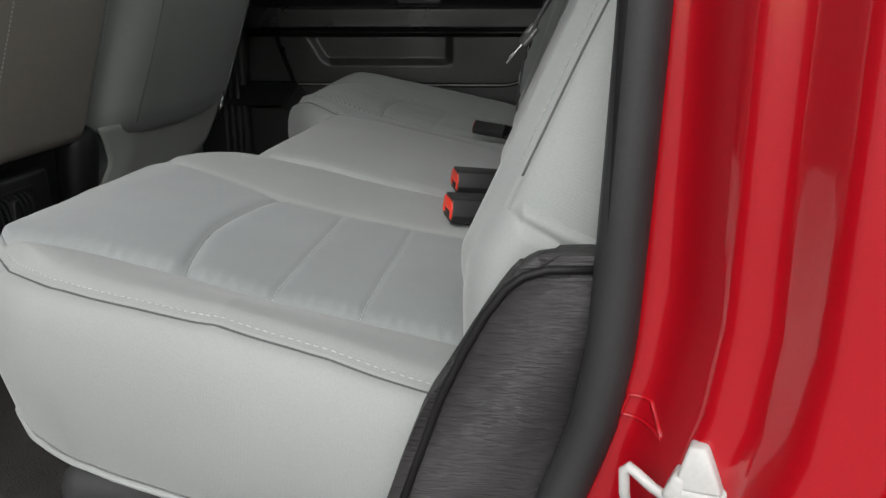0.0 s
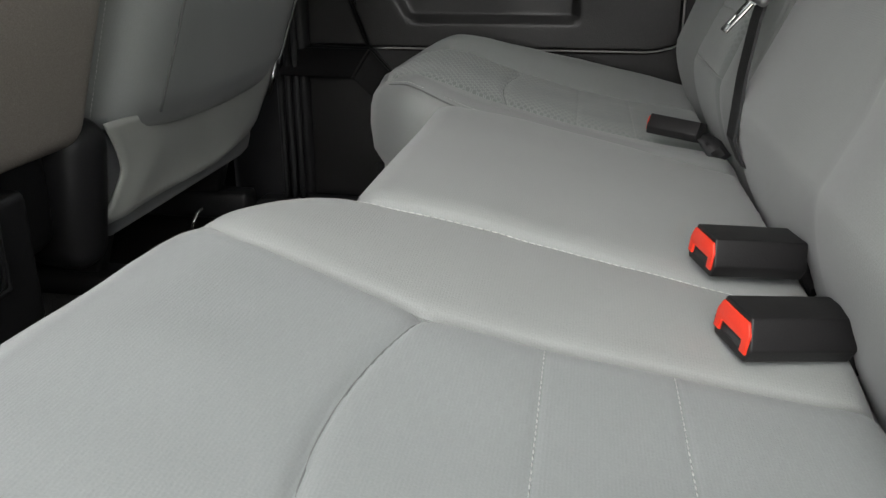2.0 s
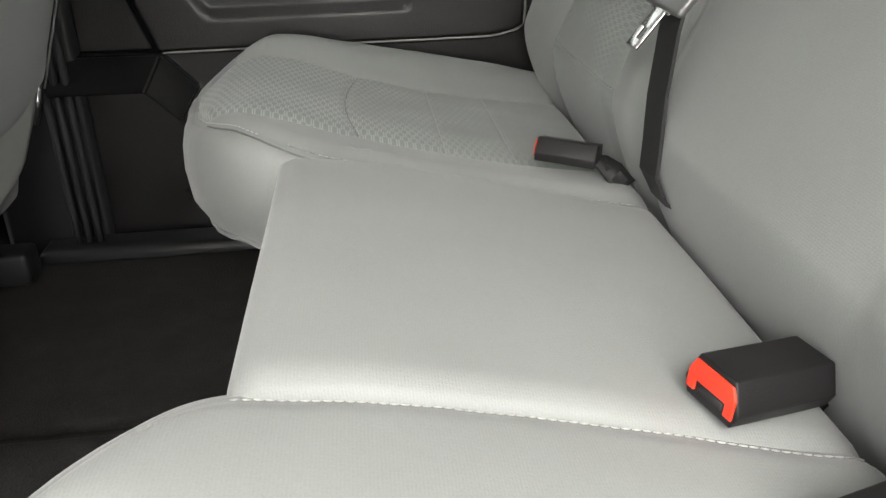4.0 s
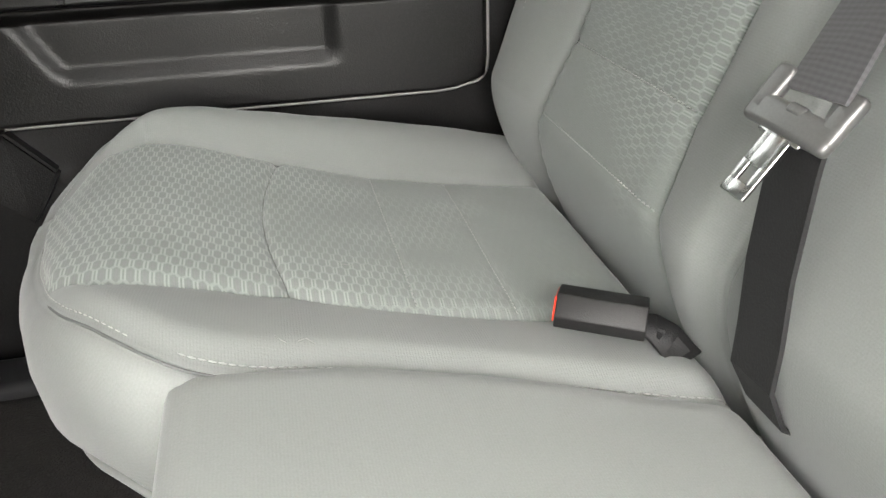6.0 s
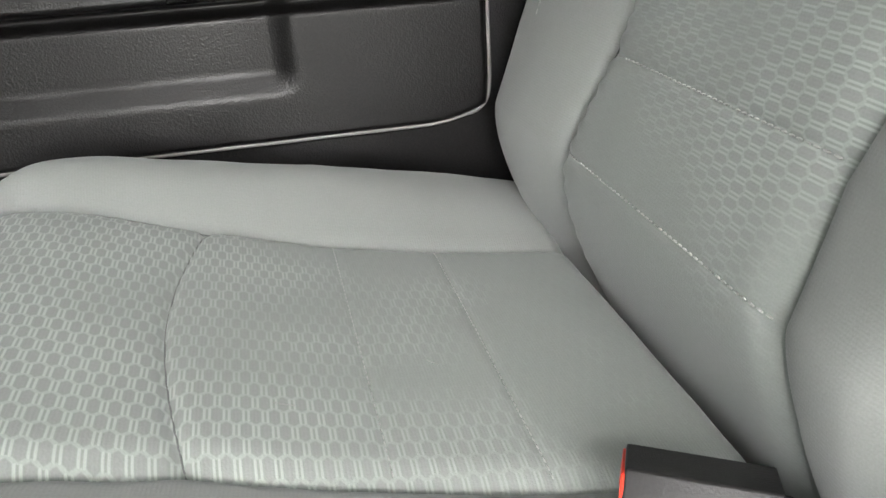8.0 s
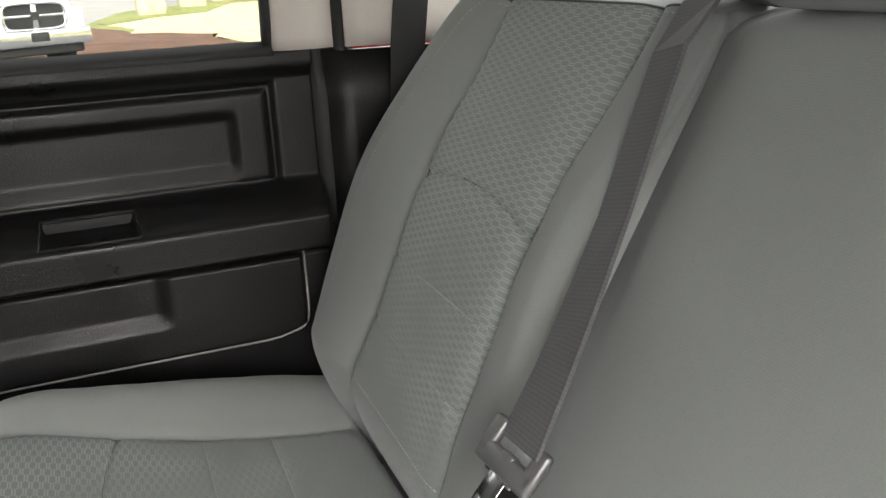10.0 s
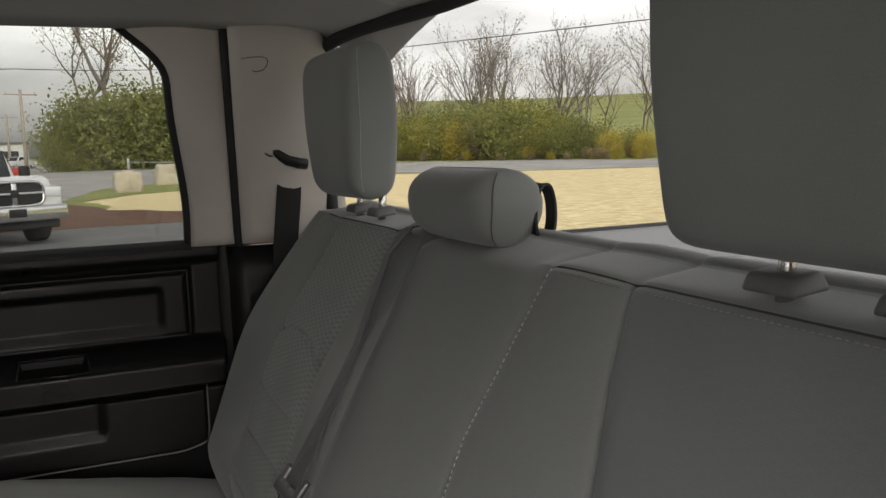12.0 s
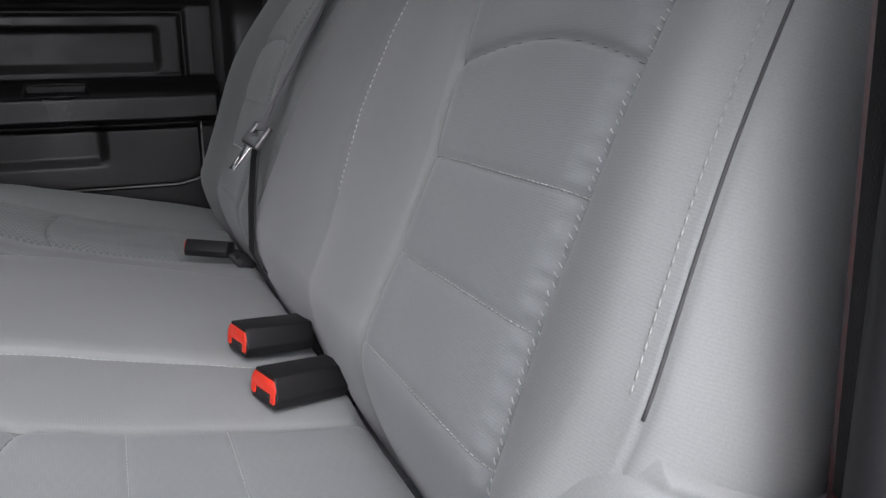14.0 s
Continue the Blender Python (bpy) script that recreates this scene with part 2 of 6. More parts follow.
BEIGE = surface("beige_pillar_trim", (0.66, 0.615, 0.565), 0.7, 0.06, 6, 700, 0.25, 0.0004)
LINER = surface("grey_headliner", (0.58, 0.565, 0.54), 0.95, 0.08, 8, 900, 0.4)
CARPET = surface("black_floor_mat", (0.022, 0.020, 0.019), 0.95, 0.45, 30, 420, 0.9, 0.004)
PAINT = surface("red_metallic_paint", (0.33, 0.002, 0.007), 0.22, 0.1, 6, 900, 0.02, coat=1.0)
LATCH = surface("white_painted_latch", (0.42, 0.415, 0.40), 0.4, 0.1, 40, 400, 0.1)
GUIDE = surface("grey_plastic_guide", (0.16, 0.16, 0.165), 0.45, 0.1, 30, 500, 0.1)
GLASS = glass("tinted_window", (0.80, 0.82, 0.80))
TONNEAU = surface("grey_vinyl_cover", (0.20, 0.205, 0.21), 0.45, 0.08, 3, 250, 0.2)


# ---- mesh tools ----
def part(name, bm, material, parent=None, label="", smooth=True, kind=""):
    me = bpy.data.meshes.new(name)
    bmesh.ops.recalc_face_normals(bm, faces=bm.faces)
    if smooth:
        for f in bm.faces:
            f.smooth = True
    bm.to_mesh(me)
    bm.free()
    for m in material if isinstance(material, (list, tuple)) else [material]:
        me.materials.append(m)
    ob = new(name, me)
    if parent is not None:
        ob.parent = parent
        base = parent
        offset = Vector((0, 0, 0))
        while base is not None:
            offset = offset + base.location
            base = base.parent
        ob.matrix_parent_inverse = Matrix.Translation(-offset) if parent.type == "EMPTY" else Matrix.Identity(4)
    return tagged(ob, label, kind=kind)


def thing(name, at, label, category, group="", kind=""):
    e = new(name)
    e.location = at
    e.empty_display_size = 0.05
    return tagged(e, label, category, group, kind)


def smoothstep(a, b, x):
    t = min(1.0, max(0.0, (x - a) / (b - a)))
    return t * t * (3 - 2 * t)


def ramp(a, b, x):
    return min(1.0, max(0.0, (x - a) / (b - a)))


def interp(x, xs, ys):
    return float(np.interp(x, xs, ys))


def soft_interp(x, xs, ys, width=0.018):
    """Interpolation with its corners rounded, exact at both ends."""
    w = min(width, abs(x - xs[0]), abs(xs[-1] - x))
    return sum(interp(x + w * k / 3, xs, ys) for k in range(-3, 4)) / 7


def groove(d, depth=0.0045, width=0.0035, wide=0.014):
    return -depth * math.exp(-(d / width) ** 2) - 0.7 * depth * math.exp(-(d / wide) ** 2)


def pad(rows, knots, counts, height, skirt, place, bands=None):
    """A stuffed pad: a grid over (a, b) raised by height, with a rounded skirt round it and a closed underside.
    knots(a) gives the b of the seams that run along it; bands(a, band) gives the material of a stretch between two seams."""
    bm = bmesh.new()
    uv = bm.loops.layers.uv.new("weave")
    table, flat, bandof = [], {}, []
    for k, c in enumerate(counts):
        bandof += [k] * c
    for a in rows:
        ks = knots(a)
        bs = [ks[0]]
        for k, c in enumerate(counts):
            bs += [ks[k] + (ks[k + 1] - ks[k]) * (j + 1) / c for j in range(c)]
        line = []
        for b in bs:
            v = bm.verts.new(place(a, b, height(a, b)))
            flat[v] = (a, b)
            line.append(v)
        table.append(line)
    for i in range(len(rows) - 1):
        for j in range(len(bandof)):
            f = bm.faces.new((table[i][j], table[i][j + 1], table[i + 1][j + 1], table[i + 1][j]))
            f.material_index = bands(0.5 * (rows[i] + rows[i + 1]), bandof[j]) if bands else 0
    loop = table[0][:] + [r[-1] for r in table[1:]] + table[-1][-2::-1] + [r[0] for r in table[-2:0:-1]]
    pts = [Vector(flat[v]) for v in loop]
    n = len(pts)
    area = sum(pts[i].x * pts[(i + 1) % n].y - pts[(i + 1) % n].x * pts[i].y for i in range(n))
    outs = []
    for i in range(n):
        d = pts[(i + 2) % n] - pts[(i - 2) % n]
        o = Vector((d.y, -d.x)) * (1 if area > 0 else -1)
        outs.append(o.normalized() if o.length > 1e-9 else Vector((0, 0)))
    ring = loop
    for off, drop in skirt:
        nxt = []
        for i in range(n):
            q = pts[i] + outs[i] * off
            v = bm.verts.new(place(q.x, q.y, height(*pts[i]) + drop))
            flat[v] = (q.x - drop * outs[i].x * -1, q.y + drop * outs[i].y)
            nxt.append(v)
        for i in range(n):
            bm.faces.new((ring[i], ring[(i + 1) % n], nxt[(i + 1) % n], nxt[i]))
        ring = nxt
    bm.faces.new(ring)
    for f in bm.faces:
        for lp in f.loops:
            lp[uv].uv = flat[lp.vert]
    return bm


def tube(bm, pts, r, n=8, closed=False, flat=1.0):
    """A round cord along a line of points."""
    pts = [Vector(p) for p in pts]
    rings, up = [], None
    for i, p in enumerate(pts):
        t = (pts[min(i + 1, len(pts) - 1)] - pts[max(i - 1, 0)]).normalized()
        if up is None:
            up = t.orthogonal().normalized()
        side = t.cross(up).normalized()
        up = side.cross(t).normalized()
        rad = r(i / max(1, len(pts) - 1)) if callable(r) else r
        rings.append([bm.verts.new(p + rad * (math.cos(a) * side + flat * math.sin(a) * up)) for a in (2 * math.pi * k / n for k in range(n))])
    for a, b in zip(rings, rings[1:]):
        for k in range(n):
            bm.faces.new((a[k], a[(k + 1) % n], b[(k + 1) % n], b[k]))
    bm.faces.new(rings[0][::-1])
    bm.faces.new(rings[-1])
    return bm


def stitches(bm, pts, pitch=0.0062, length=0.0044, r=0.0007):
    """Single stitches along a line of points."""
    pts = [Vector(p) for p in pts]
    run, left = 0.0, pitch
    for a, b in zip(pts, pts[1:]):
        d = (b - a).length
        if d < 1e-9:
            continue
        t = (b - a) / d
        s = t.orthogonal().normalized()
        u = t.cross(s)
        pos = left
        while pos < d:
            c = a + t * pos
            q = []
            for e, k in ((-length / 2, 0.6), (0, 1.3), (length / 2, 0.6)):
                q.append([bm.verts.new(c + t * e + r * k * (math.cos(w) * s + math.sin(w) * u)) for w in (0.0, 2.094, 4.189)])
            for m, n in zip(q, q[1:]):
                for k in range(3):
                    bm.faces.new((m[k], m[(k + 1) % 3], n[(k + 1) % 3], n[k]))
            bm.faces.new(q[0])
            bm.faces.new(q[-1])
            pos += pitch
        left = pos - d
    return bm


def rbox(bm, size, radius, m=None, seg=3, taper=None):
    """A box with rounded edges. taper: the scale of its top in x and y."""
    made = bmesh.ops.create_cube(bm, size=1.0, matrix=Matrix.Diagonal((*size, 1)))["verts"]
    if taper:
        for v in made:
            if v.co.z > 0:
                v.co.x, v.co.y = v.co.x * taper[0], v.co.y * taper[1]
    edges = list({e for v in made for e in v.link_edges})
    out = bmesh.ops.bevel(bm, geom=made + edges, offset=radius, segments=seg, profile=0.5, affect="EDGES", clamp_overlap=True)
    if m is not None:
        vs = {v for f in out["faces"] for v in f.verts} | {v for v in made if v.is_valid}
        bmesh.ops.transform(bm, matrix=m, verts=list(vs))
    return bm


def solid(bm, section, width, place):
    """A bar: a section of (u, w) points, closed, drawn out over a width; place(u, w, s) gives the world point."""
    a = [bm.verts.new(place(u, w, width[0])) for u, w in section]
    b = [bm.verts.new(place(u, w, width[1])) for u, w in section]
    n = len(section)
    for k in range(n):
        bm.faces.new((a[k], a[(k + 1) % n], b[(k + 1) % n], b[k]))
    bm.faces.new(a[::-1])
    bm.faces.new(b)
    return bm


def sheet(bm, us, ws, place, thick):
    """A thick moulded sheet over a grid; place(u, w) is the seen face, thick the vector to its back."""
    thick = Vector(thick)
    g = [[bm.verts.new(place(u, w)) for w in ws] for u in us]
    for i in range(len(us) - 1):
        for j in range(len(ws) - 1):
            bm.faces.new((g[i][j], g[i + 1][j], g[i + 1][j + 1], g[i][j + 1]))
    rim = g[0][:] + [r[-1] for r in g[1:]] + g[-1][-2::-1] + [r[0] for r in g[-2:0:-1]]
    back = [bm.verts.new(v.co + thick) for v in rim]
    for i in range(len(rim)):
        j = (i + 1) % len(rim)
        bm.faces.new((rim[i], rim[j], back[j], back[i]))
    bm.faces.new(back)
    return bm


def steps(a, b, n):
    return [a + (b - a) * i / n for i in range(n + 1)]

# ---- cab: the middle of the bench lies at y = MID, the bench faces -x ----
MID = 0.80
FLOOR = 0.22


def tumble(z):
    """How far the side of the cab stands from its middle line, above the sill."""
    return 0.82 - 0.22 * max(0.0, z - 0.91)


# floor with the raised tunnel between the front seats
def floor_z(x, y):
    hump = 0.055 * smoothstep(0.26, 0.17, abs(y - MID))
    return FLOOR + hump + 0.003 * noise.noise(Vector((x * 9, y * 9, 0)))


bm = sheet(bmesh.new(), steps(-2.3, 0.35, 60), steps(MID - 0.74, MID + 0.74, 50), lambda x, y: (x, y, floor_z(x, y)), (0, 0, -0.06))
tagged(part("floor", bm, CARPET), "black carpeted cab floor", "floor", kind="structure")

# roof with its headliner
bm = sheet(bmesh.new(), steps(-1.85, 0.34, 30), steps(-0.80, 0.80, 32),
           lambda x, v: (x, MID + v * 0.905, 1.285 + 0.085 * (1 - abs(v / 0.80) ** 2.6) - 0.05 * smoothstep(0.16, 0.34, x)), (0, 0, 0.05))
tagged(part("ceiling", bm, LINER), "grey fabric headliner", "ceiling", kind="structure")

bm = sheet(bmesh.new(), steps(-1.90, 0.38, 30), steps(-0.86, 0.86, 32),
           lambda x, v: (x, MID + v * 0.93, 1.350 + 0.085 * (1 - abs(v / 0.86) ** 2.6) - 0.06 * smoothstep(0.16, 0.38, x)), (0, 0, 0.012))
tagged(part("roof", bm, PAINT), "glossy red steel cab roof", "roof", kind="structure")

# far side: door panel as one moulded sheet
DOOR_Y = MID + 0.80


def door_depth(x, z):
    d = 0.016
    # raised lower panel with a round rear lower corner
    fx, fz = smoothstep(-0.026, -0.032, x), smoothstep(0.528, 0.534, z + max(0.0, (x + 0.09)) ** 2 * -4.0)
    d += 0.014 * fx * fz * smoothstep(0.665, 0.655, z)
    # pocket pressed into it
    lean = -0.510 - 0.62 * (z - 0.592)
    pocket = smoothstep(lean - 0.012, lean + 0.014, x) * smoothstep(-0.196, -0.222, x) * ramp(0.574, 0.593, z) * smoothstep(0.664, 0.655, z)
    d -= 0.0085 * pocket
    # armrest
    arm = smoothstep(0.652, 0.664, z) * smoothstep(0.738, 0.702, z)
    d += 0.052 * arm * smoothstep(0.018, 0.004, x)
    d -= 0.012 * smoothstep(0.640, 0.650, z) * smoothstep(0.662, 0.654, z)
    # upper panel
    up = smoothstep(0.728, 0.744, z)
    d -= 0.022 * up
    rec = smoothstep(-0.084, -0.104, x) * ramp(0.742, 0.768, z) * smoothstep(0.838, 0.822, z)
    d -= 0.0095 * rec * smoothstep(-0.75, -0.70, x)
    ring = max(abs(x + 0.42) - 0.375, abs(z - 0.80) - 0.062)
    d -= 0.008 * math.exp(-(ring / 0.005) ** 2) * up
    d += 0.010 * smoothstep(0.872, 0.89, z)
    # step and recess ahead of the pocket
    front = smoothstep(-0.578, -0.592, x - (z - 0.53) * -0.35)
    d -= 0.018 * front * smoothstep(0.50, 0.515, z) * smoothstep(0.662, 0.655, z)
    d += 0.006 * smoothstep(0.482, 0.470, z) * smoothstep(-0.50, -0.60, x)
    cup = smoothstep(-0.334, -0.330, x) * smoothstep(-0.229, -0.233, x) * smoothstep(0.7105, 0.7135, z) * smoothstep(0.7305, 0.7275, z)
    d -= 0.035 * cup
    return d


bm = sheet(bmesh.new(), steps(-0.70, 0.012, 240), [0.12] + steps(0.245, 0.905, 230), lambda x, z: (x, DOOR_Y - door_depth(x, z), z), (0, 0.06, 0))
door = thing("door_1", (-0.35, DOOR_Y, 0.245), "closed rear door with black grained plastic panel", "car door", kind="structure")
part("door_panel", bm, PLASTIC, door, "black grained moulded plastic")
bm = sheet(bmesh.new(), steps(-0.86, 0.40, 12), steps(0.05, 0.90, 12), lambda x, z: (x, DOOR_Y + 0.10 - 0.03 * ((z - 0.5) / 0.45) ** 2, z), (0, 0.012, 0))
part("outer_skin", bm, PAINT, door, "glossy red paint")

# sloping ledge ahead of the pocket
bm = bmesh.new()
over, under = ((-0.74, 0.534), (-0.578, 0.531), (-0.529, 0.478)), ((-0.74, 0.486), (-0.600, 0.484), (-0.552, 0.438))
line = lambda pts, y: [bm.verts.new((x, y, z)) for x, z in pts]
top_back, top_front, low_front, low_back = line(over, DOOR_Y), line(over, DOOR_Y - 0.034), line(under, DOOR_Y - 0.085), line(under, DOOR_Y)
for a, b in ((top_back, top_front), (top_front, low_front), (low_front, low_back), (low_back, top_back)):
    for k in (0, 1):
        bm.faces.new((a[k], a[k + 1], b[k + 1], b[k]))
for k in (0, 2):
    bm.faces.new((top_back[k], top_front[k], low_front[k], low_back[k]))
bmesh.ops.recalc_face_normals(bm, faces=bm.faces)
bmesh.ops.bevel(bm, geom=bm.edges[:], offset=0.0035, segments=2, affect="EDGES")
part("ledge", bm, PLASTIC, door, "sloping grained ledge", smooth=False)
# bright seam round the lower panel
seam = [(x, 0.531 + 4.0 * max(0.0, x + 0.09) ** 2) for x in steps(-0.575, -0.050, 30)]
seam += [(-0.050 + 0.022 * math.sin(a), 0.5375 + 0.022 - 0.022 * math.cos(a)) for a in steps(0.1, 1.5, 8)] + [(-0.027, z) for z in steps(0.57, 0.652, 8)]
bm = tube(bmesh.new(), [(x, DOOR_Y - 0.026, z) for x, z in seam], 0.0017, 6)
part("panel_seam", bm, surface("satin_edge", (0.30, 0.29, 0.28), 0.3, 0.1, 30, 300, 0.05), door, "thin bright panel edge")

# pull cup let into the top of the armrest
bm = rbox(bmesh.new(), (0.102, 0.006, 0.016), 0.002, pose(-0.281, DOOR_Y - 0.0125, 0.7205))
part("pull_cup", bm, RUBBER, door, "dark pull cup")
cup_rim = [(-0.337, 0.709), (-0.226, 0.709), (-0.223, 0.712), (-0.227, 0.732), (-0.333, 0.732), (-0.337, 0.709)]
bm = tube(bmesh.new(), [(x, DOOR_Y - door_depth(x, z) - 0.0005, z) for x, z in cup_rim], 0.0022, 6)
part("pull_cup_rim", bm, SMOOTH, door, "smooth black plastic rim")


def side_strip(name, section, zs, material, parent, label="", flip=1, inset=0.0, thick=0.02):
    """A strip of the cab's side between two edges given at each height."""
    bm = bmesh.new()
    grid = []
    for z in zs:
        x0, x1 = section(z)
        grid.append([(x0 + (x1 - x0) * k / 10, MID + flip * (tumble(z) - inset + 0.012 * (1 - (k / 5 - 1) ** 2) * -1), z) for k in range(11)])
    f = [[bm.verts.new(p) for p in r] for r in grid]
    b = [[bm.verts.new((p[0], p[1] + flip * thick, p[2])) for p in r] for r in grid]
    for g in (f, b):
        for i in range(len(g) - 1):
            for j in range(10):
                bm.faces.new((g[i][j], g[i + 1][j], g[i + 1][j + 1], g[i][j + 1]))
    for i in range(len(f) - 1):
        for j in (0, 10):
            bm.faces.new((f[i][j], f[i + 1][j], b[i + 1][j], b[i][j]))
    for i in (0, len(f) - 1):
        for j in range(10):
            bm.faces.new((f[i][j], f[i][j + 1], b[i][j + 1], b[i][j]))
    return part(name, bm, material, parent, label)


def door_edge(z):
    """The rear edge of the side window."""
    return -0.034 - 0.024 * smoothstep(0.95, 1.2, z) - 0.10 * smoothstep(1.18, 1.325, z) ** 1.7


side_strip("window_frame", lambda z: (door_edge(z), 0.052 - 0.05 * (z - 0.905)), steps(0.905, 1.325, 26), BEIGE, door, "beige upper door frame", inset=0.012)
bm = tube(bmesh.new(), [(door_edge(z) - 0.004, MID + tumble(z) - 0.006, z) for z in steps(0.91, 1.318, 26)] + [(-0.19 - 0.06 * k, MID + tumble(1.32) - 0.006, 1.321) for k in range(11)], 0.008, 8)
part("window_seal", bm, RUBBER, door, "black rubber window seal")
bm = sheet(bmesh.new(), steps(-0.80, -0.035, 8), [0.902, 0.912, 0.918], lambda x, z: (x, MID + 0.79 + (z - 0.902) * 1.6, z), (0, 0.05, -0.01))
part("window_sill", bm, RUBBER, door, "grey strip along the sill")
bm = sheet(bmesh.new(), steps(-0.80, -0.03, 2), steps(0.90, 1.33, 4), lambda x, z: (x, MID + tumble(z) + 0.02, z), (0, 0.004, 0))
window = part("window_pane", bm, GLASS, door, "clear side glass", smooth=False)
window.visible_shadow = False

# far C-pillar: beige trim, black seal before it, black lower trim
pillar = thing("wall_east", (0.15, MID + 0.82, 0.5), "beige rear pillar trim over black lower trim", "pillar trim", kind="structure")
side_strip("pillar_trim", lambda z: (0.058 - 0.05 * (z - 0.905), 0.268 - 0.16 * (z - 0.905)), steps(0.905, 1.30, 16), BEIGE, pillar, "beige plastic pillar trim", inset=0.03)
side_strip("pillar_lower_trim", lambda z: (0.03, 0.40), steps(0.40, 0.9, 8), PLASTIC, pillar, "black plastic lower trim", inset=0.02)
bm = tube(bmesh.new(), [(0.054 - 0.05 * (z - 0.905), MID + tumble(z) - 0.012, z) for z in steps(0.30, 1.29, 26)] + [(0.02 - 0.02 * k, MID + tumble(1.30) - 0.012, 1.297 + 0.004 * k) for k in range(6)], 0.011, 8)
part("door_seal", bm, RUBBER, pillar, "black rubber door seal")
def pillar_skin(x, z):
    """A place on the face of the pillar trim."""
    k = 2 * (x - 0.058 + 0.05 * (z - 0.905)) / (0.210 - 0.11 * (z - 0.905)) - 1
    return (x, MID + tumble(z) - 0.0305 - 0.012 * (1 - k * k), z)


bm = tube(bmesh.new(), [pillar_skin(x, z) for x, z in ((0.060, 1.237), (0.072, 1.239), (0.083, 1.240), (0.095, 1.240), (0.103, 1.238), (0.105, 1.232), (0.103, 1.226), (0.098, 1.219), (0.091, 1.216), (0.083, 1.215), (0.078, 1.217))], 0.0008, 6)
part("airbag_mark", bm, GUIDE, pillar, "thin moulded badge line")
bm = sheet(bmesh.new(), steps(0.012, 0.075, 4), steps(0.245, 1.31, 16), lambda x, z: (x - 0.05 * max(0.0, z - 0.905), MID + tumble(z) - 0.02 + 0.022 * smoothstep(0.89, 0.91, z), z), (0, 0.05, 0))
part("shut_face", bm, RUBBER, pillar, "dark door shut")

# far B-pillar, sill and front door beyond
bpillar = thing("wall_front_east", (-0.80, MID + 0.80, FLOOR), "black B-pillar trim and front door panel", "pillar trim", kind="structure")
bm = sheet(bmesh.new(), steps(-0.86, -0.70, 16), steps(0.2, 1.34, 30), lambda x, z: (x, MID + min(0.765, tumble(z)) - 0.012 * math.cos((x + 0.78) * 16), z), (0, 0.08, 0))
part("pillar_trim", bm, SMOOTH, bpillar, "smooth black pillar trim")
for x in (-0.712, -0.728, -0.744):
    bm = tube(bmesh.new(), [(x, MID + 0.735, z) for z in steps(0.24, 1.25, 20)], 0.006, 6)
    part("door_seal", bm, RUBBER, bpillar, "black rubber door seal")
bm = sheet(bmesh.new(), steps(-2.2, -0.86, 8), steps(0.2, 0.92, 6), lambda x, z: (x, MID + 0.78, z), (0, 0.06, 0))
part("front_door_panel", bm, PLASTIC, bpillar, "black plastic front door panel")
bm = rbox(bmesh.new(), (0.80, 0.07, 0.05), 0.012, pose(-0.40, MID + 0.735, 0.225))
part("door_sill", bm, SMOOTH, bpillar, "black plastic sill cover")
bm = sheet(bmesh.new(), steps(-2.2, -0.86, 2), steps(0.93, 1.32, 3), lambda x, z: (x, MID + tumble(z) + 0.02, z), (0, 0.004, 0))
part("window_pane", bm, GLASS, bpillar, "clear side glass", smooth=False).visible_shadow = False

# rear wall of the cab with its window
rear = thing("wall_rear", (0.42, MID, 0.2), "rear cab wall with a wide back window", "wall", kind="structure")
bow = lambda v: 0.17 * min(1.0, abs(v) / 0.772) ** 4
bm = sheet(bmesh.new(), steps(-0.80, 0.80, 24), steps(0.2, 0.86, 4), lambda v, z: (0.40 - bow(v), MID + v, z), (0.06, 0, 0))
part("lower_wall", bm, PLASTIC, rear)
bm = bmesh.new()
rim_pts = []
for k in range(64):
    a = 2 * math.pi * k / 64
    c, s = math.cos(a), math.sin(a)
    v = 0.772 * math.copysign(abs(c) ** 0.28, c)
    rim_pts.append(Vector((0.36 - 0.04 * (s > 0) * s - bow(v) * (0.8 + 0.2 * s), MID + v, 1.075 + 0.213 * math.copysign(abs(s) ** 0.28, s))))
tube(bm, rim_pts + rim_pts[:1], 0.012, 8)
part("window_seal", bm, RUBBER, rear, "black rubber window surround")
bm = bmesh.new()
vs = [bm.verts.new(p + Vector((0.012, 0, 0))) for p in rim_pts]
bm.faces.new((vs[0], vs[1], vs[63]))
for k in range(1, 31):
    bm.faces.new((vs[k], vs[k + 1], vs[63 - k], vs[64 - k]))
bm.faces.new((vs[31], vs[32], vs[33]))
part("window_pane", bm, GLASS, rear, "clear back glass", smooth=False).visible_shadow = False

# near side: the open doorway, its shut face in red paint, rubber seal and trims
jamb = thing("wall_west", (0.1, 0.0, 0.2), "open doorway with red painted shut face", "door frame", kind="structure")


JAMB = ((0.060, 0.056), (0.072, 0.050), (0.084, 0.045), (0.094, 0.041), (0.099, 0.033), (0.108, 0.008), (0.114, -0.008), (0.119, -0.013), (0.130, -0.017), (0.136, -0.021), (0.141, -0.032), (0.150, -0.052), (0.155, -0.057), (0.185, -0.066), (0.192, -0.082), (0.25, -0.10), (0.36, -0.12))


def jamb_y(x):
    """Folds of the pressed shut face."""
    return sum(interp(x + 0.002 * k, [p[0] for p in JAMB], [p[1] for p in JAMB]) for k in (-1, 0, 1)) / 3


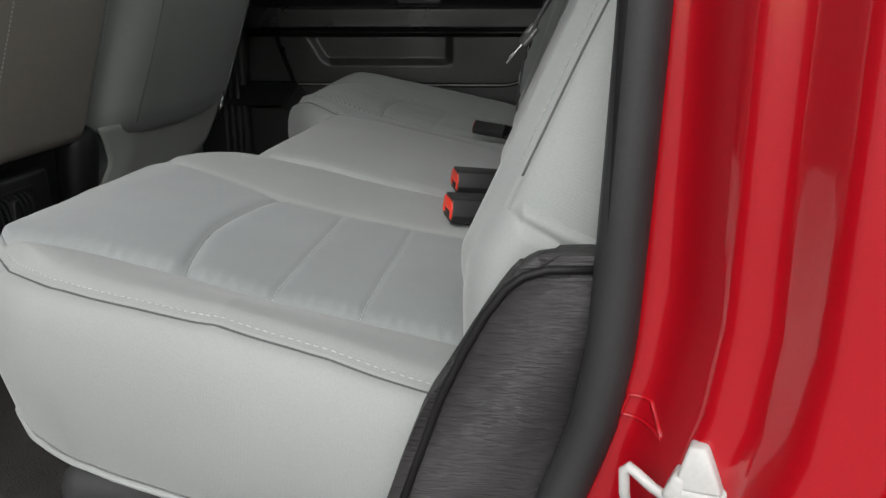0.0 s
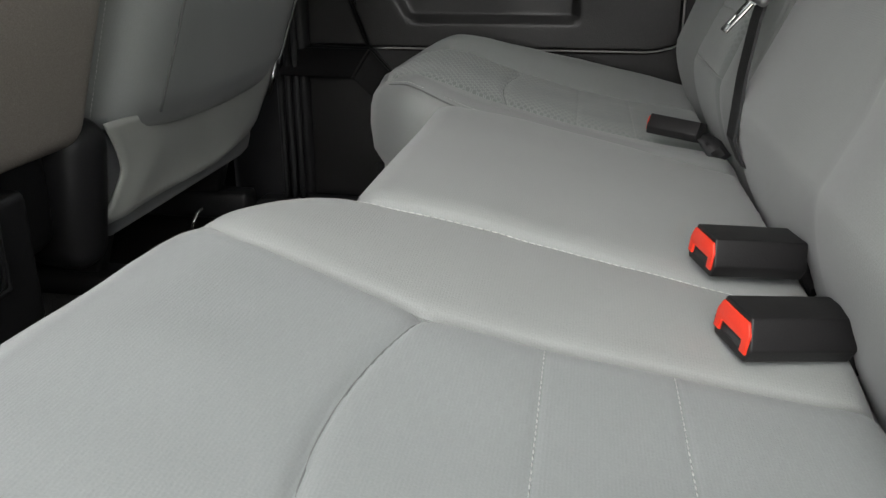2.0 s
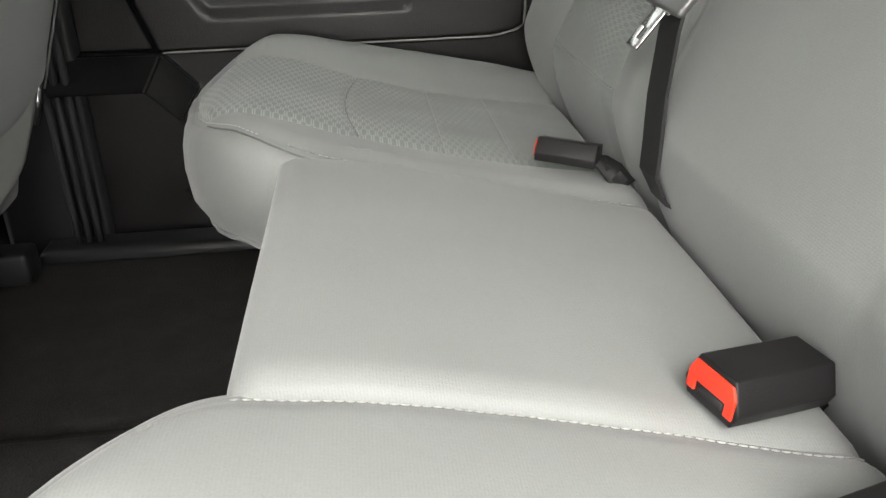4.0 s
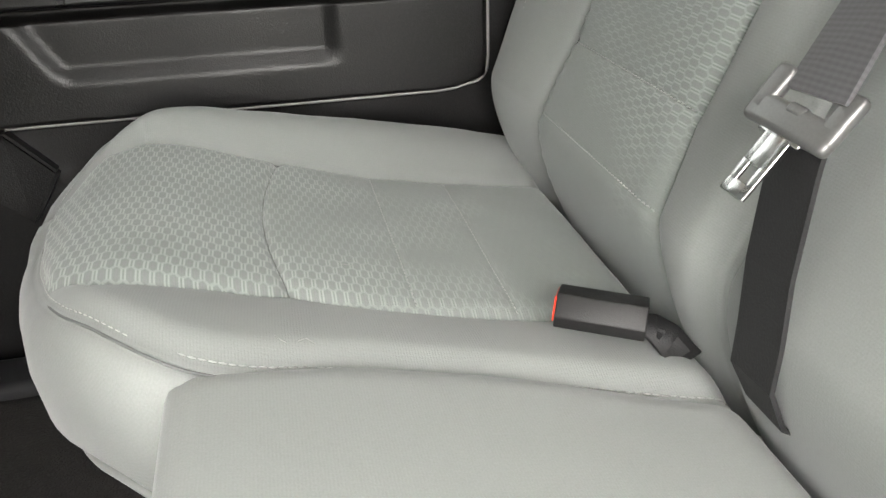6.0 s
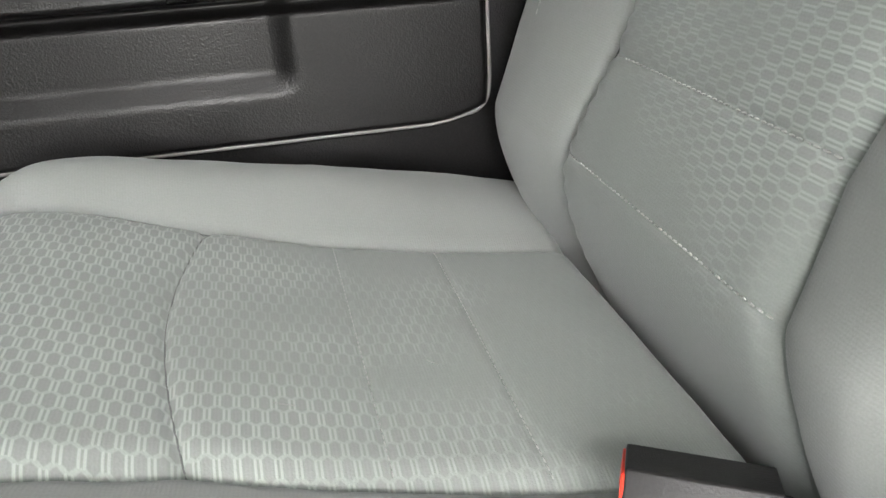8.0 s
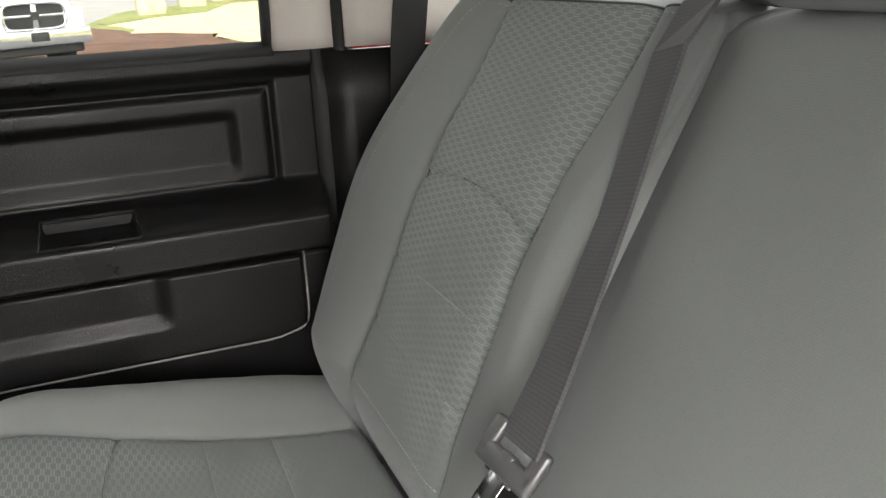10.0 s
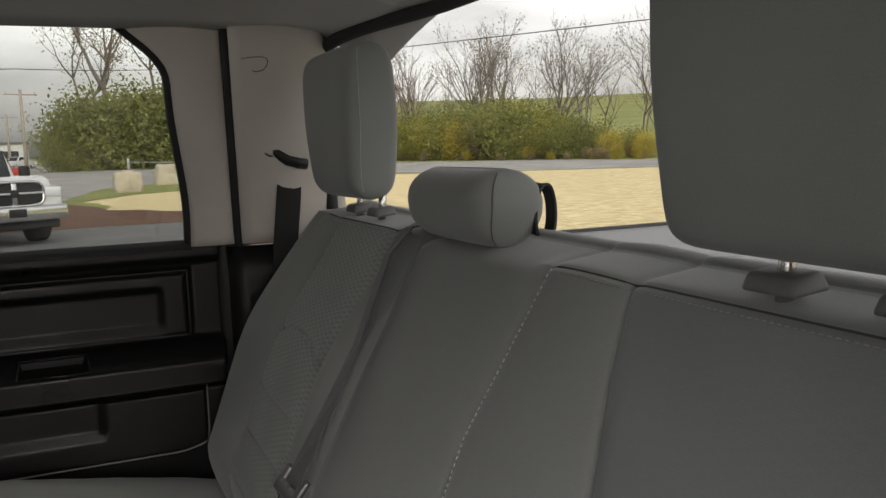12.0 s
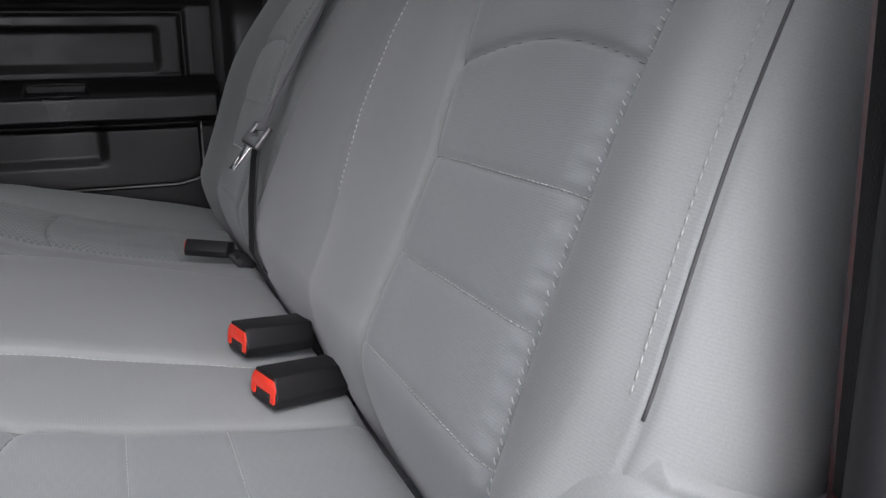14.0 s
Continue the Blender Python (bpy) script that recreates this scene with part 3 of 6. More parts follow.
bm = sheet(bmesh.new(), steps(0.060, 0.34, 150), steps(0.05, 1.30, 24), lambda x, z: (x - 0.030 * smoothstep(0.56, 0.42, z), jamb_y(x) + 0.12 * max(0, z - 0.9), z), (0.02, 0.03, 0))
part("shut_face", bm, PAINT, jamb, "glossy red pressed steel")
sealline = lambda z: (interp(z, (0.05, 0.30, 0.43, 0.48, 0.535, 0.64, 0.73, 0.90, 1.30), (-0.08, -0.01, 0.037, 0.054, 0.063, 0.067, 0.070, 0.070, 0.05)), 0.046 + 0.16 * max(0, z - 0.9))
bm = tube(bmesh.new(), [(sealline(z)[0], sealline(z)[1], z) for z in steps(0.05, 1.29, 60)], 0.0145, 10)
part("door_seal", bm, RUBBER, jamb, "black rubber door seal")
bm = sheet(bmesh.new(), steps(0, 1, 10), steps(0.897, 1.30, 16), lambda u, z: (interp(u, (0, 0.3, 0.6, 1), (0.020, 0.034, 0.060, 0.125)) - 0.06 * (z - 0.885), interp(u, (0, 0.3, 0.6, 1), (0.010, 0.045, 0.070, 0.105)) + 0.2 * (z - 0.885), z), (0.02, -0.02, 0))
part("pillar_trim", bm, BEIGE, jamb, "beige plastic pillar trim")
bm = sheet(bmesh.new(), steps(0, 1, 10), steps(0.60, 0.8955, 10), lambda u, z: (interp(u, (0, 0.3, 1), (0.056, 0.061, 0.134)), interp(u, (0, 0.3, 1), (0.036, 0.066, 0.10)), z), (0.012, 0, 0))
part("pillar_lower_trim", bm, TRIM, jamb, "black plastic lower trim")
# quarter trim beside the seat
bm = bmesh.new()
trim = [(-0.21, -0.05), (-0.150, 0.16), (-0.115, 0.29), (-0.095, 0.36), (-0.079, 0.405), (-0.066, 0.445), (-0.051, 0.483), (-0.036, 0.507), (-0.018, 0.539), (-0.001, 0.566), (0.010, 0.578), (0.022, 0.584), (0.06, 0.586), (0.11, 0.586), (0.11, -0.05)]
trim = trim[:2] + [q for a, b in zip(trim[1:-3], trim[2:-2]) for q in ((0.75 * a[0] + 0.25 * b[0], 0.75 * a[1] + 0.25 * b[1]), (0.25 * a[0] + 0.75 * b[0], 0.25 * a[1] + 0.75 * b[1]))] + trim[-2:]
solid(bm, trim, (0.056, 0.080), lambda u, w, s: (u, s, w))
bmesh.ops.bevel(bm, geom=[e for e in bm.edges if abs(e.verts[0].co.y - e.verts[1].co.y) < 1e-4], offset=0.006, segments=4, affect="EDGES")
part("quarter_trim", bm, QUARTER, jamb, "black grained plastic quarter trim")
ridge = [(-0.083, 0.36), (-0.060, 0.43), (-0.041, 0.487), (-0.027, 0.518), (-0.013, 0.545), (0.000, 0.563), (0.010, 0.571), (0.024, 0.5755), (0.06, 0.577)]
part("trim_ridge", tube(bmesh.new(), [(x, 0.0565, z) for x, z in ridge], 0.0030, 8), TRIM, jamb, "raised plastic ridge")
# white latch striker and the pressed mark above it
face_y = lambda x, z: jamb_y(x + 0.030 * smoothstep(0.56, 0.42, z))
bm = rbox(bmesh.new(), (0.028, 0.024, 0.056), 0.003, pose(0.1080, -0.013, 0.4540, 0, 0, -20), 2)
rbox(bm, (0.026, 0.022, 0.024), 0.002, pose(0.1070, -0.013, 0.4930, 0, -5, -20), 2, (0.36, 0.55))
rbox(bm, (0.012, 0.020, 0.014), 0.002, pose(0.0965, -0.012, 0.4810, 0, 10, -20), 2, (0.5, 0.8))
striker = part("latch_striker", bm, LATCH, jamb, "pale painted steel striker")
bm = tube(bmesh.new(), [(0.101, -0.013, 0.471), (0.092, -0.011, 0.470), (0.084, -0.008, 0.474), (0.076, -0.005, 0.480), (0.0715, -0.003, 0.483), (0.069, -0.002, 0.480), (0.0700, -0.001, 0.466), (0.075, 0.005, 0.440)], 0.0031, 10)
part("striker_loop", bm, LATCH, striker, "bent wire loop")
part("striker_pin", tube(bmesh.new(), [(0.117, -0.021, 0.481), (0.131, -0.023, 0.478)], lambda q: 0.0034 - 0.0012 * q, 8), LATCH, striker, "tapered pin")
mark = [(0.070, 0.491), (0.0745, 0.504), (0.0865, 0.504), (0.0905, 0.491), (0.070, 0.491)]
path = [(a[0] + (b[0] - a[0]) * q, a[1] + (b[1] - a[1]) * q) for a, b in zip(mark, mark[1:]) for q in steps(0, 0.9, 6)] + mark[-1:]
part("pressed_mark", tube(bmesh.new(), [(x, face_y(x, z) - 0.0010, z) for x, z in path], 0.0013, 8), PAINT, jamb, "pressed mark in the paint")
# body side behind and before the doorway, roof rail and windscreen end close the cab
bm = sheet(bmesh.new(), steps(-2.2, -0.95, 4), steps(0.0, 0.92, 4), lambda x, z: (x, MID - 0.80, z), (0, -0.06, 0))
part("front_door_panel", bm, PLASTIC, jamb, "black plastic front door panel")
bm = sheet(bmesh.new(), steps(-1.0, -0.86, 4), steps(0.0, 1.32, 8), lambda x, z: (x, MID - min(0.78, tumble(z)), z), (0, -0.08, 0))
part("b_pillar_trim", bm, SMOOTH, jamb, "black pillar trim")
# the open near rear door, swung forward: unseen, added to block front light
open_door = thing("door_2", (-0.92, -0.02, 0.2), "open red rear door swung forward, unseen, added to block front light", "car door", kind="structure")
swing = pose(-0.93, -0.03, 0, 0, 0, -112)
bm = rbox(bmesh.new(), (0.92, 0.10, 0.80), 0.03, swing @ Matrix.Translation((0.46, 0, 0.50)))
part("door_panel", bm, PLASTIC, open_door, "black grained door panel")
bm = rbox(bmesh.new(), (0.94, 0.02, 0.82), 0.008, swing @ Matrix.Translation((0.46, -0.06, 0.50)))
part("outer_skin", bm, PAINT, open_door, "glossy red paint")
bm = rbox(bmesh.new(), (0.06, 0.05, 0.42), 0.01, swing @ Matrix.Translation((0.86, 0, 1.10)))
part("window_frame", bm, SMOOTH, open_door, "black window frame")
bm = rbox(bmesh.new(), (0.90, 0.05, 0.05), 0.01, swing @ Matrix.Translation((0.45, 0, 1.31)))
part("window_frame", bm, SMOOTH, open_door, "black window frame")
front = thing("wall_front", (-2.2, MID, 0.2), "dashboard and windscreen end of the cab", "dashboard", kind="structure")
bm = rbox(bmesh.new(), (0.30, 1.50, 0.70), 0.05, pose(-2.10, MID, 0.56))
part("dashboard", bm, PLASTIC, front, "black dashboard")


# ---- rear bench: cushions ----
def outer_edge(x, side=-1):
    if side < 0:
        return soft_interp(-x, (-0.03, 0.0, 0.10, 0.20, 0.30, 0.36, 0.41, 0.44, 0.458, 0.468, 0.473), (0.700, 0.702, 0.712, 0.704, 0.678, 0.655, 0.616, 0.584, 0.556, 0.528, 0.50))
    return soft_interp(-x, (-0.03, 0.0, 0.10, 0.20, 0.30, 0.36, 0.41, 0.44, 0.458, 0.468, 0.473), (0.750, 0.752, 0.745, 0.732, 0.716, 0.706, 0.676, 0.636, 0.598, 0.555, 0.50))


def inner_edge(x, side=-1):
    if side < 0:
        return soft_interp(-x, (-0.03, 0.06, 0.12, 0.20, 0.30, 0.37, 0.385, 0.41, 0.43, 0.452, 0.466, 0.473), (0.174, 0.164, 0.150, 0.140, 0.145, 0.156, 0.170, 0.202, 0.232, 0.284, 0.340, 0.43))
    return soft_interp(-x, (-0.03, 0.04, 0.08, 0.14, 0.20, 0.25, 0.30, 0.34, 0.366, 0.395, 0.42, 0.443, 0.458, 0.468, 0.473), (0.198, 0.212, 0.221, 0.234, 0.242, 0.243, 0.236, 0.231, 0.238, 0.262, 0.290, 0.325, 0.362, 0.405, 0.45))


def cushion_base(x):
    return soft_interp(-x, (-0.06, 0.0, 0.05, 0.10, 0.15, 0.20, 0.24, 0.28, 0.32, 0.36, 0.40, 0.44, 0.48),
                  (0.450, 0.458, 0.464, 0.471, 0.479, 0.488, 0.498, 0.509, 0.520, 0.529, 0.534, 0.535, 0.530))


def cushion_x(x, side):
    """The doorway's cushion reaches a little farther forward than the far one."""
    return x * (1.0 + 0.010 * smoothstep(-0.30, -0.45, x)) if side < 0 else x


def make_cushion(name, side, insert, parent):
    """One outboard seat cushion; side is -1 for the doorway's seat, +1 for the far one."""
    if side < 0:
        seam_in = lambda x: interp(-x, (-0.03, 0.0, 0.14, 0.20, 0.28, 0.32, 0.36, 0.40, 0.43, 0.455, 0.473), (0.295, 0.295, 0.296, 0.300, 0.307, 0.297, 0.290, 0.276, 0.258, 0.28, 0.44))
        seam_out = lambda x: interp(-x, (-0.03, 0.0, 0.10, 0.17, 0.25, 0.32, 0.36, 0.40, 0.437, 0.473), (0.604, 0.602, 0.588, 0.578, 0.577, 0.586, 0.594, 0.602, 0.588, 0.50))
        rise = lambda x: interp(-x, (0.0, 0.06, 0.12, 0.20, 0.267, 0.345, 0.417, 0.45), (0.0085, 0.0185, 0.0305, 0.0355, 0.0215, 0.0015, -0.0085, -0.0095))
        arc = lambda v: -0.276 - 0.023 * math.sin(math.pi * min(1, max(0, (v - 0.30) / 0.29)))
        deep = 0.150
        lines = (-0.205, -0.128)
    else:
        seam_in = lambda x: interp(-x, (-0.03, 0.0, 0.10, 0.14, 0.19, 0.243, 0.29, 0.332, 0.371, 0.413, 0.449, 0.473), (0.328, 0.329, 0.333, 0.336, 0.341, 0.345, 0.350, 0.344, 0.335, 0.330, 0.345, 0.45))
        seam_out = lambda x: interp(-x, (-0.03, 0.12, 0.20, 0.29, 0.35, 0.41, 0.44, 0.473), (0.621, 0.627, 0.632, 0.638, 0.638, 0.628, 0.60, 0.50))
        rise = lambda x: interp(-x, (0.0, 0.08, 0.20, 0.30, 0.38, 0.43, 0.45), (0.014, 0.026, 0.034, 0.029, 0.018, 0.011, 0.006))
        arc = lambda v: -0.286 - 0.019 * math.sin(math.pi * min(1, max(0, (v - 0.34) / 0.30)))
        deep = 0.118
        lines = (-0.196, -0.119)

    def knots(x):
        i, o = inner_edge(x, side), outer_edge(x, side)
        a, b = max(i + 0.008, seam_in(x)), min(o - 0.010, seam_out(x))
        if b < a + 0.01:
            a, b = i + (o - i) * 0.4, i + (o - i) * 0.6
        return [i, a, b, o]

    def height(x, v):
        z = cushion_base(x) + (0.013 if side > 0 else 0.006) * smoothstep(-0.30, -0.41, x)
        i, a, b, o = knots(x)
        z -= (0.006 if side < 0 else 0.009) * (1 - smoothstep(0.0, 0.022 if side < 0 else 0.034, v - i)) + (0.005 + (0.005 * smoothstep(-0.33, -0.42, x) if side < 0 else 0.0)) * (1 - smoothstep(0.0, 0.018, o - v))
        z -= 0.010 * smoothstep(-0.44, -0.473, x)
        front = smoothstep(-0.455, -0.40, x)
        if v > b:
            u = min(1.0, (v - b) / max(0.02, o - b))
            z += rise(x) * smoothstep(0.0, 1.0, u) + (0.012 if side > 0 else 0.006) * front * math.sin(math.pi * u)
        if v < a:
            u = min(1.0, (a - v) / max(0.02, a - i))
            z += (0.005 * math.sin(math.pi * u) + (0.009 * smoothstep(-0.42, -0.24, x) if side < 0 else 0.012) * u) * front
        z += front * (groove(v - a, 0.0034, 0.0026, 0.008) + groove(v - b, 0.0038, 0.0026, 0.008))
        if a < v < b:
            z += 0.003 * smoothstep(0, 0.022, min(v - a, b - v)) * front
            z += groove(x - arc(v), 0.0036 if side > 0 else 0.0034, 0.0028, 0.008)
            for s in lines:
                z += groove(x - s, 0.0013, 0.0026, 0.010) * smoothstep(0.0, 0.02, min(v - a, b - v))
            z += 0.0010 * noise.noise(Vector((x * 16, v * 16, side)))
            # puckers where the cloth is drawn into the outer seam
            z += (0.0008 if side < 0 else 0.0004) * math.sin(x * 470 + 3.0 * noise.noise(Vector((x * 30, 0, side)))) * math.exp(-((b - v - 0.008) / 0.008) ** 2) * smoothstep(-0.42, -0.36, x)
        z -= 0.055 * smoothstep(-0.024, 0.016, x) ** 1.5
        z += 0.0018 * noise.noise(Vector((x * 7, v * 7, 3 + side))) + 0.0005 * noise.noise(Vector((x * 34, v * 34, 5 + side)))
        return z

    rows = steps(0.03, -0.40, 196) + steps(-0.402, -0.462, 30) + [-0.465, -0.468, -0.4705, -0.4725]
    place = lambda x, v, z: Vector((cushion_x(x, side), MID + side * v, z))
    skirt = [(0.0020, -0.0008), (0.0032, -0.0026), (0.0052, -0.0026), (0.0110, -0.0055), (0.0165, -0.014), (0.0205, -0.030), (0.022, -0.055), (0.018, -0.09), (0.006, -deep + 0.008), (0.001, -deep), (-0.02, -deep - 0.006)]
    bm = pad(rows, knots, (30, 100, 34), height, skirt, place, lambda x, band: 1 if band == 1 else 0)
    part(name, bm, [CLOTH, insert], parent, "soft grey cloth cushion with sewn seams")
    at = lambda x, v, up=0.0012: place(x, v, height(x, v) + up)
    for s in lines:
        sewn = stitches(bmesh.new(), [at(s, v, 0.0003) for v in steps(knots(s)[1] + 0.004, knots(s)[2] - 0.004, 60)], 0.0056, 0.0040, 0.0005)
        part("insert_stitching", sewn, THREAD, parent, "pale stitching")
    # thin dark cords in the grooves stand in for the seams' shade
    bm = bmesh.new()
    tube(bm, [at(x, knots(x)[1], 0.0) for x in steps(-0.005, -0.425, 110)], 0.0007, 5)
    tube(bm, [at(x, knots(x)[2], 0.0) for x in steps(-0.005, -0.440, 110)], 0.0007, 5)
    tube(bm, [at(arc(v), v, 0.0) for v in steps(knots(-0.28)[1], knots(-0.28)[2], 70)], 0.0007, 5)
    part("seam_shade_cord", bm, CREASE_CORD, parent, "dark cord painting the seam's shade")
    # piping along the rim, its colour darkened for the crease's shade
    edge = [(x, outer_edge(x, side) + 0.0034) for x in steps(-0.03, -0.40, 60)] + [(x, outer_edge(x, side) + 0.0032) for x in steps(-0.41, -0.4725, 24)]
    edge += [(x, inner_edge(x, side) - (0.0032 if side < 0 else 0.0040)) for x in steps(-0.4725, -0.385 if side < 0 else -0.20, 60)]
    cord = [place(x, v, height(max(-0.4725, x), min(max(v, inner_edge(x, side)), outer_edge(x, side))) - (0.0024 if side < 0 else 0.0012)) for x, v in edge]
    part("piping", tube(bmesh.new(), cord, 0.0010, 8), THREAD_AND_CREASE if side < 0 else CREASE_CORD, parent, "sewn seam cord darkened with crease shade")
    edge2 = [(x, outer_edge(x, side) - 0.004) for x in steps(-0.03, -0.40, 60)] + [(x, outer_edge(x, side) - 0.004) for x in steps(-0.41, -0.470, 20)]
    edge2 += [(x, inner_edge(x, side) + 0.005) for x in steps(-0.470, -0.385, 30)]
    part("piping_stitching", stitches(bmesh.new(), [at(x, v, 0.0001) for x, v in edge2], 0.0062, 0.0040, 0.0006), EDGE_THREAD if side > 0 else THREAD, parent, "pale stitching")
    # lower welt
    low = [(x, outer_edge(x, side) + 0.005) for x in steps(-0.05, -0.4725, 50)] + [(x, inner_edge(x, side) - 0.005) for x in steps(-0.4725, -0.385, 30)]
    part("lower_welt", tube(bmesh.new(), [place(x, v, height(x, min(max(v, inner_edge(x, side)), outer_edge(x, side))) - deep) for x, v in low], 0.003, 6), CLOTH, parent, "grey cloth welt")
    return height


wide_seat = thing("rear_seat", (-0.2, 0.6, FLOOR), "wide grey cloth rear seat with middle place and pale stitching", "car seat")
far_seat = thing("rear_seat", (-0.2, MID + 0.45, FLOOR), "narrow grey cloth rear seat with honeycomb inserts", "car seat")
near_h = make_cushion("outboard_cushion", -1, HEX_FAINT, wide_seat)
far_h = make_cushion("cushion", 1, HEX_SEAT, far_seat)


def mid_height(x, y):
    z = cushion_base(x) + 0.008 + 0.008 * smoothstep(0.0, -0.2, x) * smoothstep(-0.38, -0.25, x)
    e = min(y - MID + inner_edge(x), MID + inner_edge(x, 1) - y)
    z -= 0.004 * (1 - smoothstep(0.0, 0.014, e))
    z -= 0.008 * smoothstep(-0.335, -0.362, x) ** 2 + 0.055 * smoothstep(-0.024, 0.016, x) ** 1.5
    return z + 0.0022 * noise.noise(Vector((x * 5, y * 5, 9)))


bm = pad(steps(0.03, -0.32, 60) + steps(-0.325, -0.358, 14), lambda x: [MID - inner_edge(x) + 0.001, MID + inner_edge(x, 1) - 0.001], (60,), mid_height,
         [(0.003, -0.002), (0.006, -0.007), (0.0075, -0.016), (0.0075, -0.03), (0.004, -0.08), (-0.01, -0.16)], lambda x, y, z: Vector((x, y, z)))
part("middle_cushion", bm, CLOTH, wide_seat, "flat grey cloth middle cushion")
for sgn, owner in ((-1, wide_seat), (1, far_seat)):
    pts = [(x, MID + sgn * (inner_edge(x, sgn) + 0.007), 0) for x in steps(0.0, -0.358, 80)]
    h = near_h if sgn < 0 else far_h
    part("edge_stitching", stitches(bmesh.new(), [Vector((cushion_x(x, sgn), y, h(x, abs(y - MID)) + 0.0008)) for x, y, _ in pts], 0.0060, 0.0050, 0.0006), THREAD if sgn > 0 else EDGE_THREAD, owner, "pale double stitching")
# frames that carry the cushions
for nm, owner, y0, y1 in (("seat_base", wide_seat, 0.12, 0.98), ("seat_base", far_seat, 1.04, 1.48)):
    bm = rbox(bmesh.new(), (0.40, y1 - y0, 0.16), 0.02, pose(-0.16, (y0 + y1) / 2, FLOOR + 0.075))
    part(nm, bm, RUBBER, owner, "black seat frame")

# ---- rear bench: backrests, raked by their slope ----
RAKE = math.atan(0.5)
E_UP, E_OUT = Vector((math.sin(RAKE), 0, math.cos(RAKE))), Vector((-math.cos(RAKE), 0, math.sin(RAKE)))


def back_place(h, y, c):
    p = Vector((-0.030, 0, 0.56)) + E_UP * h + E_OUT * c
    return Vector((p.x, y, p.z))


def hz(z):
    return (z - 0.56) / math.cos(RAKE)


SEAM = hz(0.966)
TOP = SEAM + 0.036
BACK_SKIRT = [(0.0020, -0.0010), (0.0032, -0.0034), (0.0060, -0.0034), (0.0110, -0.0060), (0.0165, -0.016), (0.0205, -0.040), (0.022, -0.085), (0.014, -0.11), (-0.01, -0.125)]
BACK_ARC = lambda v, low=0.765: hz(low) + 0.022 * math.sin(math.pi * min(1, max(0, (v - 0.30) / 0.285)))
LINES = (hz(0.559), hz(0.627), hz(0.698))
b_in = lambda h: interp(h, (hz(0.44), hz(0.56), hz(0.63), hz(0.69), hz(0.77), hz(0.83), hz(0.90), hz(0.97)), (0.322, 0.336, 0.346, 0.343, 0.308, 0.280, 0.249, 0.229))
b_out = lambda h: interp(h, (hz(0.44), hz(0.56), hz(0.63), hz(0.69), hz(0.77), hz(0.97)), (0.590, 0.588, 0.577, 0.575, 0.571, 0.569))
b_edge = lambda h: soft_interp(h, (hz(0.44), hz(0.521), hz(0.62), hz(0.73), hz(0.88), hz(0.93), hz(0.955), hz(0.970), hz(0.978)), (0.634, 0.664, 0.681, 0.665, 0.649, 0.634, 0.614, 0.595, 0.572))


f_in = lambda h: interp(h, (hz(0.44), hz(0.50), hz(0.53), hz(0.56), hz(0.62), hz(0.66), hz(0.71), hz(0.79), hz(0.83), hz(0.97)), (0.290, 0.298, 0.304, 0.318, 0.324, 0.316, 0.307, 0.303, 0.310, 0.300))
f_out = lambda h: interp(h, (hz(0.44), hz(0.50), hz(0.54), hz(0.58), hz(0.63), hz(0.70), hz(0.78), hz(0.83), hz(0.97)), (0.606, 0.601, 0.596, 0.588, 0.575, 0.560, 0.553, 0.562, 0.575))


def back_insert(h, v, a, b, low=0.765):
    c = groove(v - a, 0.0038, 0.0028, 0.010) + groove(v - b, 0.0038, 0.0028, 0.010)
    if a < v < b:
        c += 0.0011 * math.sin(h * 400 + 3.0 * noise.noise(Vector((h * 30, 0, 2)))) * math.exp(-((b - v - 0.009) / 0.009) ** 2)
        c += 0.004 * smoothstep(0, 0.03, min(v - a, b - v))
        c += groove(h - BACK_ARC(v, low), 0.0042, 0.0028, 0.009)
        for s in LINES:
            c += groove(h - s, 0.0016, 0.0026, 0.010)
    return c


def back_common(h, lo, hi, soft=0.0):
    c = 0.010 * math.sin(math.pi * smoothstep(hz(0.44), hz(1.0), h))
    c -= 0.013 + 0.106 * max(0.0, (hz(0.56) - h) * math.cos(RAKE) / 0.10) ** 1.55
    c -= 0.006 * (1 - smoothstep(0, 0.03, min(lo, hi)))
    e, r = max(0.0, h - SEAM), max(0.0, h - SEAM + 0.018)
    c -= 1.5 * (e + (math.sqrt(r * r + 0.0004) - 0.02 - e) * soft)
    return c


